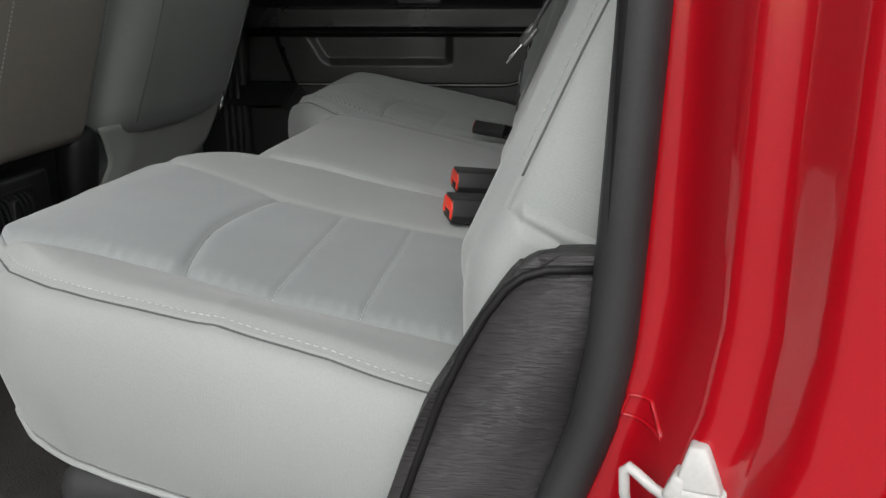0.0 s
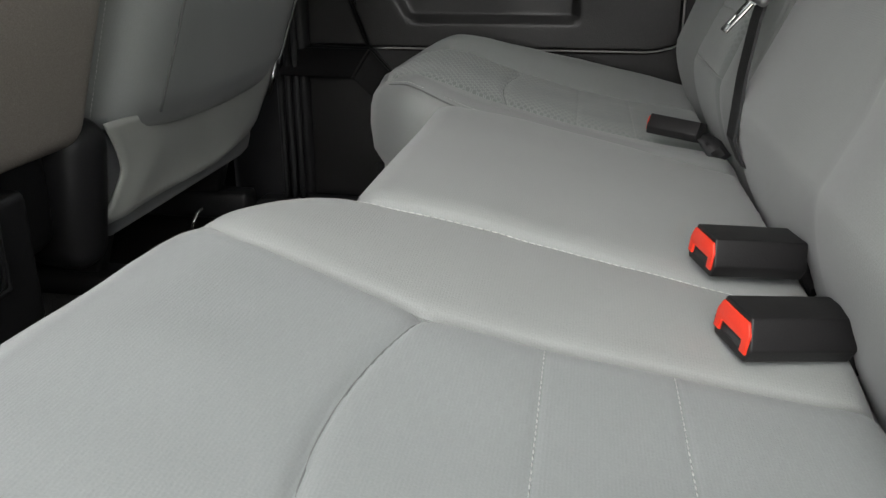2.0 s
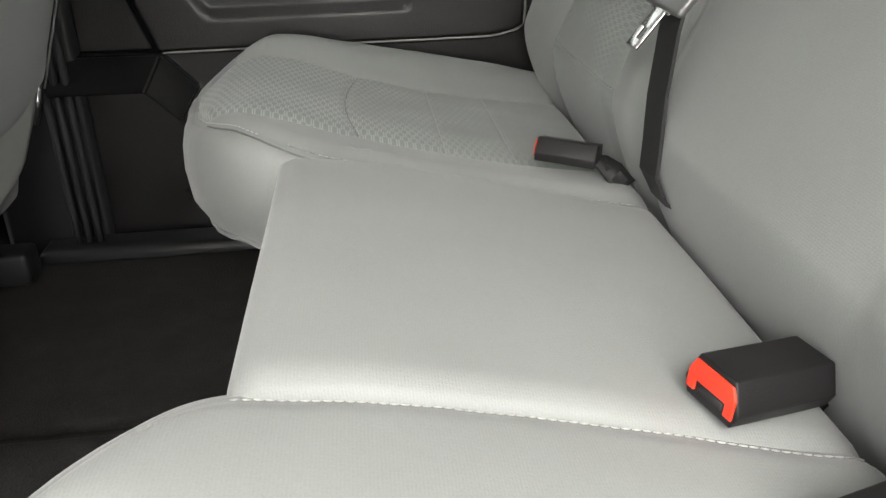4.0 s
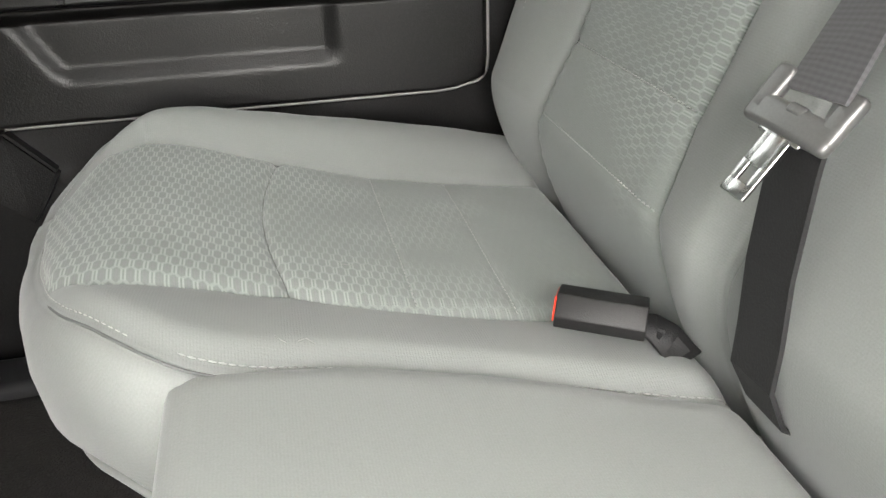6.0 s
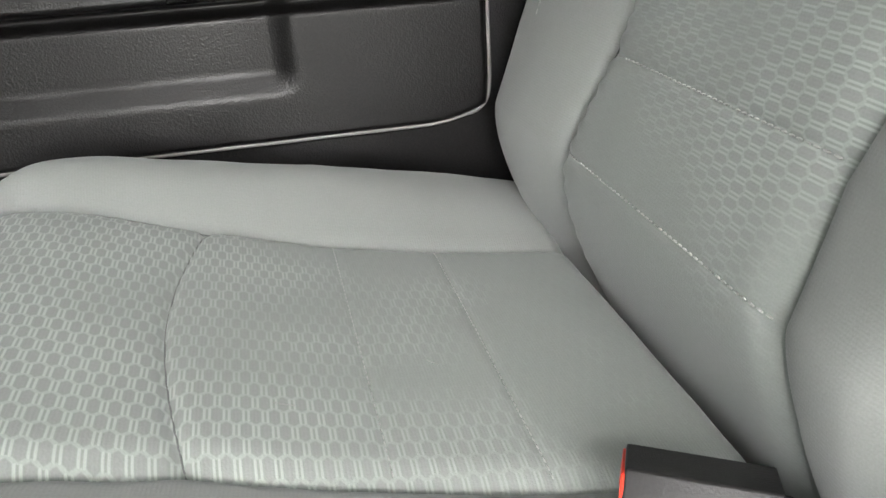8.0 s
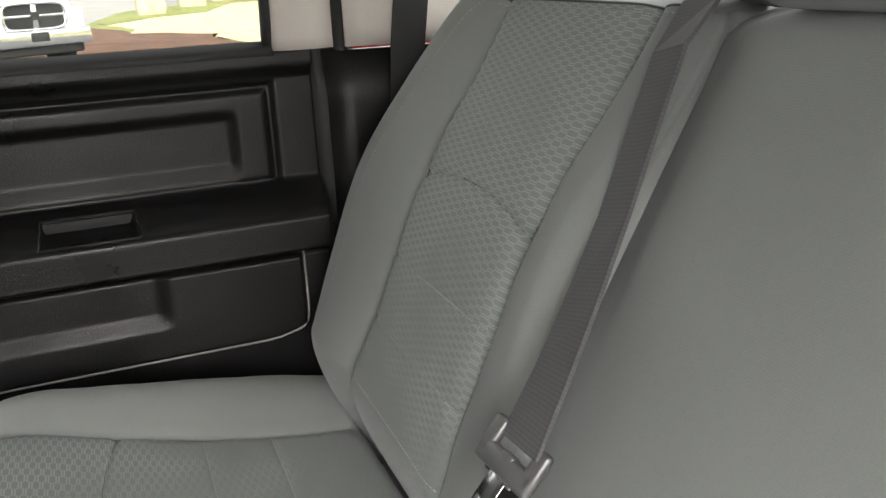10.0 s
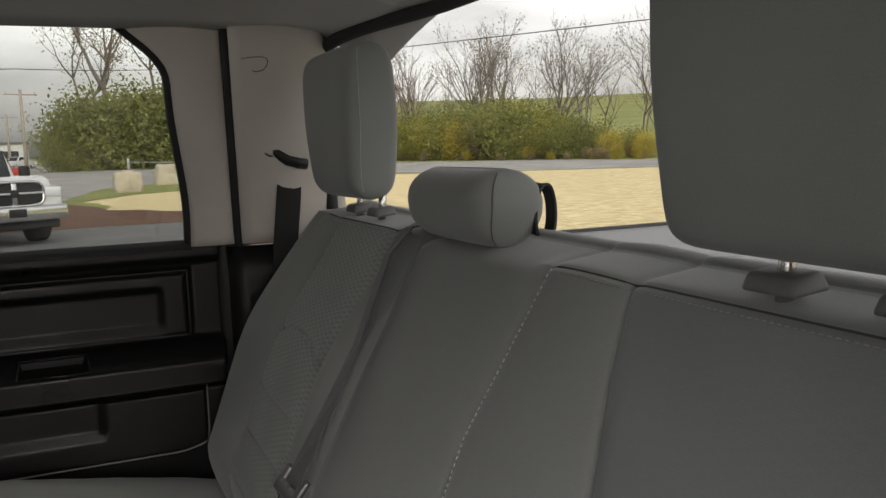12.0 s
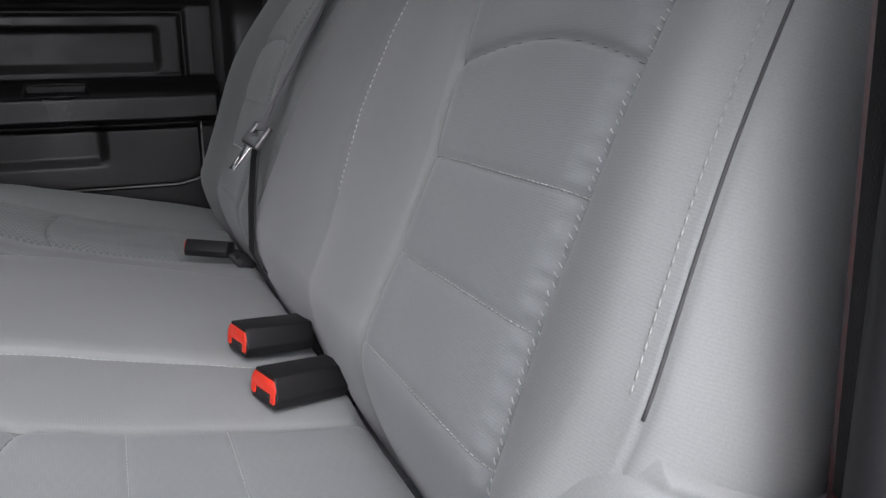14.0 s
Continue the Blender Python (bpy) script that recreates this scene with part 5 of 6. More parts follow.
        part("bracket", bm, SMOOTH, seat, "black bracket")
    bm = tube(bmesh.new(), [(-0.80, y0 + 0.335, 0.30), (-0.805, y0 + 0.330, 0.285), (-0.812, y0 + 0.330, 0.262), (-0.808, y0 + 0.333, 0.245)], 0.003, 6)
    tube(bm, [(-0.80, y0 + 0.335, 0.30), (-0.80, y0 + 0.355, 0.302)], 0.003, 6)
    part("hook", bm, STEEL, seat, "bright wire hook")
    bm = rbox(bmesh.new(), (0.10, 0.075, 0.19), 0.035, pose(-0.800, y0 - 0.002, 0.435, 0, 8, 0), 6)
    part("recliner_cover", bm, SMOOTH, seat, "smooth black recliner cover")
    if y0 < 0.5:
        return seat
    bm = tube(bmesh.new(), [(-0.752, y1 - 0.012, 0.455), (-0.742, y1 - 0.004, 0.485), (-0.738, y1 - 0.004, 0.520)], 0.008, 8)
    part("recliner_arm", bm, STEEL, seat, "bright recliner arm")
    return seat


front_seat(0.926, 1.50, "grey cloth front seat back with pale felt skirt")
front_seat(0.06, 0.535, "grey cloth front seat beside the middle seat")

# folded-up middle front seat with taupe vinyl back
mid = thing("middle_front_seat", (-0.78, 0.73, FLOOR), "taupe vinyl middle front seat back with pale stitching", "car seat")
bm = bmesh.new()
rbox(bm, (0.16, 0.345, 0.62), 0.032, Matrix.Translation((-0.745, 0.7255, 0.815)) @ pose(0, 0, 0, 0, 13.5, 0), 6)
for v in bm.verts:
    if v.co.y > 0.73:
        v.co.y += 0.13 * (v.co.z - 0.505)
part("backrest", bm, TAUPE, mid, "taupe vinyl panel")
for y, splay in ((0.589, 0.04), (0.619, 0.19), (0.884, 0.13)):
    pts = [(-0.745 + 0.0815 * math.cos(radians(13.5)) + math.tan(radians(13.5)) * (z - 0.815) * 0.975 + 0.003, y + splay * (z - 0.505), z) for z in steps(0.53, 1.08, 40)]
    part("stitching", stitches(bmesh.new(), pts, 0.0062, 0.0044, 0.0005 if y > 0.8 else 0.0009), THREAD if y > 0.8 else BRIGHT_THREAD, mid, "pale stitching")
bm = rbox(bmesh.new(), (0.42, 0.33, 0.17), 0.03, pose(-1.0, 0.735, 0.46))
part("cushion", bm, SMOOTH, mid, "black plastic seat pan")
part("console_shell", rbox(bmesh.new(), (0.30, 0.211, 0.150), 0.012, pose(-0.895, 0.6805, 0.408)), SMOOTH, mid, "black plastic console end")
# air outlet with curved slats
for k in range(9):
    y = 0.612 + 0.0125 * k
    pts = [(-0.752 + 0.022 * math.sin(a), y, 0.426 - 0.032 * math.cos(a)) for a in steps(0.25, 2.9, 10)]
    part("vent_slat", strap(pts, 0.004, lambda s: (0, 1, 0), 0.0012), SMOOTH, mid, "black vent slat", smooth=False)
bm = tube(bmesh.new(), [(-0.744, 0.600, 0.392), (-0.744, 0.732, 0.392), (-0.744, 0.732, 0.462), (-0.744, 0.600, 0.462), (-0.744, 0.600, 0.392)], 0.003, 6)
part("vent_frame", bm, RUBBER, mid, "black vent frame")
bm = rbox(bmesh.new(), (0.010, 0.010, 0.060), 0.002, pose(-0.728, 0.660, 0.426))
part("vent_tab", bm, SMOOTH, mid, "black vent tab")
bm = tube(bmesh.new(), [(-0.748, 0.590, 0.432), (-0.743, 0.590, 0.432)], 0.006, 12)
part("screw", bm, RUBBER, mid, "dark screw head")

# floor mats
bm = sheet(bmesh.new(), steps(-1.0, -0.45, 40), steps(1.06, 1.50, 30), lambda x, y: (x, y, FLOOR + 0.012 + 0.004 * noise.noise(Vector((x * 12, y * 12, 4)))), (0, 0, -0.011))
tagged(part("floor_mat", bm, CARPET), "black carpet mat on the far footwell floor", "floor mat")
bm = sheet(bmesh.new(), steps(-1.0, -0.45, 40), steps(0.10, 0.56, 30), lambda x, y: (x, y, FLOOR + 0.012 + 0.004 * noise.noise(Vector((x * 12, y * 12, 8)))), (0, 0, -0.011))
tagged(part("floor_mat", bm, CARPET), "black carpet mat on the doorway footwell floor", "floor mat")


# stray lint threads on the far cushion
LINT = surface("pale_lint", (0.34, 0.34, 0.33), 0.9, 0.1, 60, 900, 0.1)
for pts in (((-0.300, 0.268), (-0.296, 0.262), (-0.293, 0.262)), ((-0.286, 0.264), (-0.281, 0.266), (-0.275, 0.264)), ((-0.248, 0.402), (-0.243, 0.399), (-0.237, 0.400)), ((-0.16, 0.45), (-0.158, 0.444), (-0.153, 0.443))):
    line = [Vector((cushion_x(x, 1), MID + v, far_h(x, v) + 0.0012 + 0.0012 * (k == 1))) for k, (x, v) in enumerate(pts)]
    tagged(part("lint_thread", tube(bmesh.new(), line, 0.00022, 4), LINT), "tiny pale lint thread on the seat cloth", "lint", "lint on the seat")
# ---- the truck's own bed behind the cab ----
bed = thing("truck_bed", (1.5, MID, -0.62), "truck bed with grey vinyl cover", "truck bed")
bm = rbox(bmesh.new(), (2.0, 1.74, 0.02), 0.008, pose(1.50, MID, 0.858))
part("cover", bm, TONNEAU, bed, "grey vinyl bed cover")
for s in (-1, 1):
    bm = rbox(bmesh.new(), (2.05, 0.07, 0.55), 0.03, pose(1.50, MID + s * 0.90, 0.575))
    part("side", bm, PAINT, bed, "red painted bed side")
    bm = tube(bmesh.new(), [(0.56 + 0.1 * k, MID + s * 0.845, 0.868) for k in range(19)], 0.008, 6)
    part("cover_rail", bm, RUBBER, bed, "black cover rail")
    for x in (0.60, 1.15):
        bm = tube(bmesh.new(), [(x, MID + s * 0.80, 0.868), (x, MID + s * 0.80, 0.876)], 0.012, 12)
        part("snap", bm, STEEL, bed, "steel snap")
    bm = tube(bmesh.new(), [(1.75, MID + s * 0.72, -0.24), (1.75, MID + s * 0.95, -0.24)], 0.38, 28)
    part("wheel", bm, RUBBER, bed, "black tyre")
bm = rbox(bmesh.new(), (2.6, 1.5, 0.25), 0.05, pose(1.2, MID, 0.08))
part("frame", bm, RUBBER, bed, "dark underbody")

# ---- ground ----
GROUND = -0.62


def ground_mat(name, a, b, coarse, fine, rough=0.95, bump=0.5, depth=0.03):
    return surface(name, a, rough, 0.30, coarse, fine, bump, depth, tint=b)


GRASS = ground_mat("autumn_grass", (0.17, 0.215, 0.05), (0.25, 0.255, 0.08), 0.12, 6)
STRAW = ground_mat("straw_mulch", (0.60, 0.48, 0.24), (0.76, 0.64, 0.37), 4.0, 30, bump=0.8)
ASPHALT = ground_mat("worn_asphalt", (0.115, 0.115, 0.115), (0.14, 0.14, 0.14), 0.5, 40, 0.85, 0.3, 0.005)
ROAD = ground_mat("pale_road", (0.30, 0.29, 0.27), (0.34, 0.33, 0.31), 0.3, 20, 0.9, 0.2, 0.005)
MULCH = ground_mat("brown_mulch", (0.085, 0.042, 0.026), (0.15, 0.075, 0.045), 1.5, 18)


def slab(name, outline, z, material, label, kind="structure", fray=0.0):
    """A flat patch of ground with a frayed outline."""
    bm = bmesh.new()
    vs = []
    n = len(outline)
    for i in range(n):
        a, b = Vector(outline[i]), Vector(outline[(i + 1) % n])
        m = max(1, int((b - a).length / 1.0)) if fray else 1
        m = min(m, 80)
        for k in range(m):
            p = a + (b - a) * k / m
            vs.append(bm.verts.new((p.x + fray * noise.noise(Vector((p.x * 0.9, p.y * 0.9, 1))), p.y + fray * noise.noise(Vector((p.x * 0.9, p.y * 0.9, 7))), z)))
    f = bm.faces.new(vs)
    bmesh.ops.triangulate(bm, faces=[f])
    ex = bmesh.ops.extrude_face_region(bm, geom=bm.faces[:])
    bmesh.ops.translate(bm, vec=(0, 0, -0.04), verts=[v for v in ex["geom"] if isinstance(v, bmesh.types.BMVert)])
    return tagged(part(name, bm, material, smooth=False), label, name.replace("_", " "), kind=kind)


lot_grid = steps(-1500, -60, 12) + steps(-50, 130, 36) + steps(150, 1500, 18)
bm = sheet(bmesh.new(), lot_grid, lot_grid, lambda x, y: (x, y, GROUND - 0.004 + 24.0 * smoothstep(75, 460, math.hypot(x, y)) * smoothstep(20, 60, x) * smoothstep(1300, 900, max(abs(x), abs(y)))), (0, 0, -1))
tagged(part("ground", bm, GRASS), "rough green and brown autumn grassland", "ground", kind="structure")
slab("parking_lot", [(-60, -40), (9.0, -40), (9.0, 4), (8.0, 12), (5.2, 19.0), (3.0, 21.7), (-60, 22.5)], GROUND + 0.004, ASPHALT, "grey worn asphalt parking lot", fray=0.1)
slab("straw_ground", [(9.2, -30), (64, -10), (60, 28), (43.3, 36.6), (30.1, 41.2), (20.8, 46.5), (13, 52), (7.1, 50), (4.5, 40), (2.3, 38), (0.25, 34), (1.0, 28.4), (2.9, 25.5), (3.2, 21.7), (5.4, 19), (8.2, 12), (9.2, 4)], GROUND + 0.008, STRAW, "pale yellow straw spread on new ground", fray=0.5)
slab("mulch_bed", [(-60, 22.5), (3.0, 21.7), (2.8, 25.5), (1.0, 28.2), (-0.4, 33.2), (-60, 36.0)], GROUND + 0.012, MULCH, "brown mulch strip along the lot", fray=0.35)
road_near = [(120, 16), (60, 31), (43.3, 37.6), (30.1, 42.4), (20.8, 48.5), (14, 62), (9, 84), (-3, 95), (-80, 110)]
road_far = [(-80, 190), (-7.7, 200), (8, 190), (22, 150), (33, 105), (38.6, 78), (43, 58), (54, 45.5), (120, 26)]
slab("road", road_near + road_far, GROUND + 0.016, ROAD, "pale grey country road")
slab("driveway", [(-60, 36.4), (-0.5, 35.5), (1.2, 46), (3.1, 48), (6.0, 57), (6.7, 85), (-3, 94), (-60, 104)], GROUND + 0.012, ROAD, "pale concrete driveway")


# ---- trees and bushes ----
BARK = surface("grey_bark", (0.20, 0.175, 0.15), 0.95, 0.3, 3, 40, 0.6, 0.01)
LEAF_GREEN = surface("green_leaves", (0.11, 0.135, 0.035), 0.7, 0.4, 0.5, 5, 0, tint=(0.23, 0.235, 0.06))
LEAF_YELLOW = surface("yellow_leaves", (0.30, 0.25, 0.03), 0.7, 0.35, 1.2, 9, 0, tint=(0.42, 0.34, 0.05))
LEAF_RUST = surface("rust_leaves", (0.19, 0.085, 0.03), 0.75, 0.4, 1.2, 9, 0, tint=(0.26, 0.14, 0.06))
LEAF_DRY = surface("dry_leaves", (0.21, 0.15, 0.08), 0.8, 0.4, 1.2, 9, 0, tint=(0.28, 0.22, 0.12))


def grow(bm, rng, p, d, length, r, depth, tips, spread, lift):
    """Branches: each shoot bends, tapers and forks."""
    pts, q = [p.copy()], p.copy()
    n = 4 if depth > 1 else 3
    for k in range(n):
        d = (d + Vector((rng.uniform(-1, 1), rng.uniform(-1, 1), rng.uniform(-0.3, 0.8) * lift)) * 0.16).normalized()
        q = q + d * length / n
        pts.append(q.copy())
        if depth <= 2:
            tips.append((q.copy(), depth))
    tube(bm, pts, lambda s: r * (1 - 0.45 * s), 6 if depth > 3 else 4 if depth > 1 else 3)
    if depth == 0:
        return
    kids = 3 if depth > 2 else rng.choice((2, 3))
    for k in range(kids):
        a = rng.uniform(0, 2 * math.pi)
        side = Vector((math.cos(a), math.sin(a), 0.15)) * spread
        base = pts[-1] if k == 0 else pts[rng.randint(2, n)]
        grow(bm, rng, base, (d + side * (0.5 if k == 0 else 1.0)).normalized(), length * rng.uniform(0.55, 0.8), r * (0.55 if k else 0.6), depth - 1, tips, spread, lift)


def leaf_mesh(rng, spots, per, size, scatter):
    """Small bent leaves strewn round the given spots."""
    bm = bmesh.new()
    for p in spots:
        for k in range(per):
            c = p + Vector((rng.gauss(0, scatter), rng.gauss(0, scatter), rng.gauss(0, scatter)))
            u = Vector((rng.uniform(-1, 1), rng.uniform(-1, 1), rng.uniform(-1, 1))).normalized()
            w = u.orthogonal().normalized()
            s = size * rng.uniform(0.6, 1.4)
            nrm = u.cross(w) * s * 0.25
            vs = [bm.verts.new(c + o) for o in (-u * s, w * s * 0.5 + nrm, u * s, -w * s * 0.5 + nrm)]
            bm.faces.new((vs[0], vs[1], vs[2]))
            bm.faces.new((vs[0], vs[2], vs[3]))
    return bm


def make_tree(seed, tall, spread, leaves, share, label, thick=0.07, depth=4, lift=0.6, stems=1, leafy=1.0):
    rng = random.Random(seed)
    t = thing("tree", (0, 0, 0), label, "tree")
    bm, tips = bmesh.new(), []
    for s in range(stems):
        a = 2 * math.pi * s / stems
        d = Vector((0.22 * math.cos(a), 0.22 * math.sin(a), 1)) if stems > 1 else Vector((0, 0, 1))
        grow(bm, rng, Vector((0.1 * s, 0.05 * s, -0.05)), d.normalized(), tall * 0.36, thick, depth, tips, spread, lift)
    part("trunk", bm, BARK, t, "grey bark and bare limbs")
    spots = [p for p, k in tips if rng.random() < share]
    if spots:
        part("crown", leaf_mesh(rng, spots, 9, 0.034 * leafy * tall / 5, 0.14 * tall / 5), leaves, t, "sparse autumn leaves", smooth=False)
    return t


def make_bush(seed, size, leaves, label):
    rng = random.Random(seed)
    t = thing("bush", (0, 0, 0), label, "bush")
    bm = bmesh.new()
    spots = []
    for k in range(16):
        a = rng.uniform(0, 6.28)
        d = Vector((math.cos(a) * rng.uniform(0.1, 0.6), math.sin(a) * rng.uniform(0.1, 0.6), 1)).normalized()
        end = d * size * rng.uniform(0.6, 1.0)
        tube(bm, [Vector((0, 0, -0.05)), end * 0.5 + Vector((rng.uniform(-.1, .1), rng.uniform(-.1, .1), 0)), end], lambda s: 0.02 * (1.1 - s), 4)
        for j in range(9):
            spots.append(end * rng.uniform(0.25, 1.0) + Vector((rng.gauss(0, 0.16), rng.gauss(0, 0.16), rng.gauss(0, 0.12))) * size)
    part("stems", bm, BARK, t, "thin grey stems")
    part("crown", leaf_mesh(rng, spots, 46, 0.036 * size ** 0.5, 0.13 * size), leaves, t, "small autumn leaves", smooth=False)
    return t


tree_kinds = [
    make_tree(1, 7.0, 0.62, LEAF_DRY, 0.07, "bare grey roadside tree with many thin limbs", 0.09, stems=2),
    make_tree(2, 6.5, 0.55, LEAF_YELLOW, 0.16, "nearly bare tree with a few dry leaves", 0.07),
    make_tree(3, 8.0, 0.48, LEAF_DRY, 0.07, "tall thin bare tree", 0.07, stems=2),
    make_tree(4, 7.5, 0.75, LEAF_RUST, 0.85, "autumn tree with rust-brown leaves", 0.11),
    make_tree(5, 9.0, 0.85, LEAF_DRY, 0.42, "spreading tree with thinning yellow leaves", 0.16),
]
bush_kinds = [
    make_bush(11, 2.2, LEAF_GREEN, "dense green bush by the road"),
    make_bush(12, 2.0, LEAF_GREEN, "loose green bush by the road"),
    make_bush(13, 1.9, LEAF_YELLOW, "yellow autumn bush by the road"),
    make_bush(14, 1.5, LEAF_DRY, "dry brown undergrowth bush"),
]
rng = random.Random(5)


def plant(kind, x, y, size, first=set()):
    m = Matrix.Translation((x, y, GROUND)) @ pose(0, 0, 0, 0, 0, rng.uniform(0, 360)) @ Matrix.Diagonal((size, size, size * rng.uniform(0.9, 1.1), 1))
    if kind.name not in first:
        first.add(kind.name)
        kind.matrix_basis = m
        return kind
    made = copy_thing(kind, Matrix.Identity(4))
    made.matrix_basis = m
    return made


# the tree line runs beyond the road
def along(s, off):
    """A place along the far side of the road: s from the right (0) to the left (1)."""
    p = Vector((84, 34)).lerp(Vector((46, 62)), s * 2) if s < 0.5 else Vector((46, 62)).lerp(Vector((29, 116)), (s - 0.5) * 2)
    return p.x + off * 0.9, p.y + off * 0.35


for k in range(46):
    s = k / 45
    x, y = along(s + rng.uniform(-0.012, 0.012), rng.uniform(1, 14))
    plant(tree_kinds[(0, 2, 1, 0, 2, 0, 1)[k % 7]], x, y, rng.uniform(1.35, 2.0) * (1.0 + 0.25 * s))
for k in range(120):
    s = k / 119
    x, y = along(s + rng.uniform(-0.01, 0.01), rng.uniform(-0.6, 9))
    kind = bush_kinds[(0, 3, 1, 2, 1, 3, 0, 3)[k % 8]] if s > 0.55 else bush_kinds[(3, 1, 3, 2)[k % 4]]
    plant(kind, x, y, rng.uniform(1.2, 1.7) * (1.6 if s > 0.62 else 0.8))
for x, y, size in ((28.0, 99, 3.0), (31.5, 97, 2.7), (35.0, 104, 3.1), (25.0, 104, 2.4), (38.0, 98, 2.2)):
    plant(tree_kinds[3], x, y, size)
for k in range(44):
    x, y = along(0.56 + 0.44 * k / 43, rng.uniform(-1.5, 3))
    plant(bush_kinds[(0, 1, 0, 2, 1)[k % 5]], x, y, rng.uniform(1.7, 2.6))
# the clump seen past the side window
for x, y, size in ((0.8, 114, 2.2), (4.6, 112, 3.0), (9.5, 118, 2.8), (15.0, 112, 2.4)):
    plant(tree_kinds[4], x, y, size)
for k in range(40):
    plant(bush_kinds[(0, 1, 2, 0, 1, 3)[k % 6]], -1.0 + 0.6 * k + rng.uniform(-0.5, 0.5), 106 + rng.uniform(-3, 8), rng.uniform(3.2, 4.4) * (0.5 if k < 4 else 0.85 if k < 9 else 1))
# low weeds and dry grass along the near side of the woods
for k in range(90):
    x, y = along(k / 89 + rng.uniform(-0.01, 0.01), rng.uniform(-3.0, -0.5))
    plant(bush_kinds[3 if k % 3 else 2], x, y, rng.uniform(0.35, 0.7))

# staked sapling in its ring of mulch
TYRE_BLACK = surface("dark_stake", (0.03, 0.026, 0.022), 0.8, 0.2, 8, 90, 0.2)
sap = make_tree(21, 3.2, 0.5, LEAF_YELLOW, 0.7, "staked young tree with yellow leaves", 0.03, 4, leafy=2.0)
for k in (-1, 0, 1):
    x, y = -0.46 * k + 0.12 * (k == 0), 0.42 * k - 0.2 * (k == 0)
    part("stake", tube(bmesh.new(), [(x, y, -0.02), (x, y, 1.28 + 0.05 * k)], 0.017, 6), TYRE_BLACK, sap, "dark stake")
sap.matrix_basis = pose(32.0, 36.3, GROUND) @ Matrix.Diagonal((2.3, 2.3, 2.3, 1))
bm = bmesh.new()
grid_n = 24
for i in range(grid_n):
    a = 2 * math.pi * i / grid_n
    b2 = 2 * math.pi * (i + 1) / grid_n
    prof = ((0.0, 0.50), (0.5, 0.52), (0.95, 0.46), (1.35, 0.32), (1.75, 0.02))
    for (r0, z0), (r1, z1) in zip(prof, prof[1:]):
        q = [Vector((r * math.cos(t) * (1 + 0.06 * math.sin(5 * t)), r * math.sin(t) * (1 + 0.06 * math.sin(5 * t)), z)) for r, t, z in ((r0, a, z0), (r1, a, z1), (r1, b2, z1), (r0, b2, z0))]
        if r0 == 0:
            q = q[:3]
        bm.faces.new([bm.verts.new(v + Vector((32.0, 36.3, GROUND + 0.05 * noise.noise(v * 3)))) for v in q])
bmesh.ops.remove_doubles(bm, verts=bm.verts, dist=0.001)
tagged(part("mulch_ring", bm, MULCH), "ring of brown mulch round a sapling", "mulch")

# ---- poles, wires, rocks, gate ----
WOOD_POLE = surface("weathered_pole_wood", (0.36, 0.31, 0.25), 0.9, 0.25, 2, 30, 0.4, 0.01, stretch=(6, 6, 0.6))
CONCRETE = surface("pale_limestone", (0.50, 0.44, 0.33), 0.95, 0.25, 1.5, 12, 0.6, 0.03)


def utility_pole(x, y, tall, r, label, arm=1.2):
    p = thing("utility_pole", (x, y, GROUND), label, "utility pole")
    part("pole", tube(bmesh.new(), [(x, y, GROUND - 0.02), (x, y, GROUND + tall)], lambda s: r * (1 - 0.3 * s), 12), WOOD_POLE, p, "weathered wooden pole")
    part("cross_arm", rbox(bmesh.new(), (2 * arm, 0.1, 0.12), 0.01, pose(x, y, GROUND + tall - 0.5, 0, 0, 20)), WOOD_POLE, p, "wooden cross arm")
    for k in (-1, 0, 1):
        bm = tube(bmesh.new(), [(x + k * arm * 0.8, y + k * arm * 0.29, GROUND + tall - 0.44), (x + k * arm * 0.8, y + k * arm * 0.29, GROUND + tall - 0.22)], 0.05, 8)
        part("insulator", bm, CONCRETE, p, "pale insulator")
    return p


utility_pole(45.0, 45.0, 15.0, 0.27, "thick pale wooden utility pole by the road")
utility_pole(-4.0, 95, 8.5, 0.20, "far wooden utility pole", 1.6)
utility_pole(-9.0, 160, 9.0, 0.25, "far wooden utility pole", 1.8)
for a, b, sag in (((45, 45, 12.7), (20, 140, 22.4), 0.1), ((45, 45, 9.9), (20, 140, 14.3), 0.1), ((20, 140, 14.5), (-4.0, 95, 9.9), 0.3), ((-4.0, 95, 9.9), (-60, 95, 9.6), 0.2), ((45, 45, 12.7), (90, 0, 13.0), 0.8)):
    pts = [(a[0] + (b[0] - a[0]) * s, a[1] + (b[1] - a[1]) * s, a[2] + (b[2] - a[2]) * s - 4 * sag * s * (1 - s)) for s in steps(0, 1, 16)]
    tagged(part("power_line", tube(bmesh.new(), pts, 0.045, 5), RUBBER), "dark overhead power line between poles", "power line", "power lines")


def rock(seed, x, y, size, label):
    bm = bmesh.new()
    bmesh.ops.create_icosphere(bm, subdivisions=4, radius=1)
    for v in bm.verts:
        q = v.co.normalized()
        box = max(abs(q.x), abs(q.y), abs(q.z)) ** -0.75
        k = 0.62 * box * (1 + 0.16 * noise.noise(q * 1.7 + Vector((seed, 0, 0))) + 0.05 * noise.noise(q * 6 + Vector((seed, 3, 0))))
        v.co = Vector((q.x * size[0], q.y * size[1], q.z * size[2])) * k + Vector((x, y, GROUND + size[2] * 0.52))
    return tagged(part("boulder", bm, CONCRETE), label, "boulder", "boulders by the driveway")


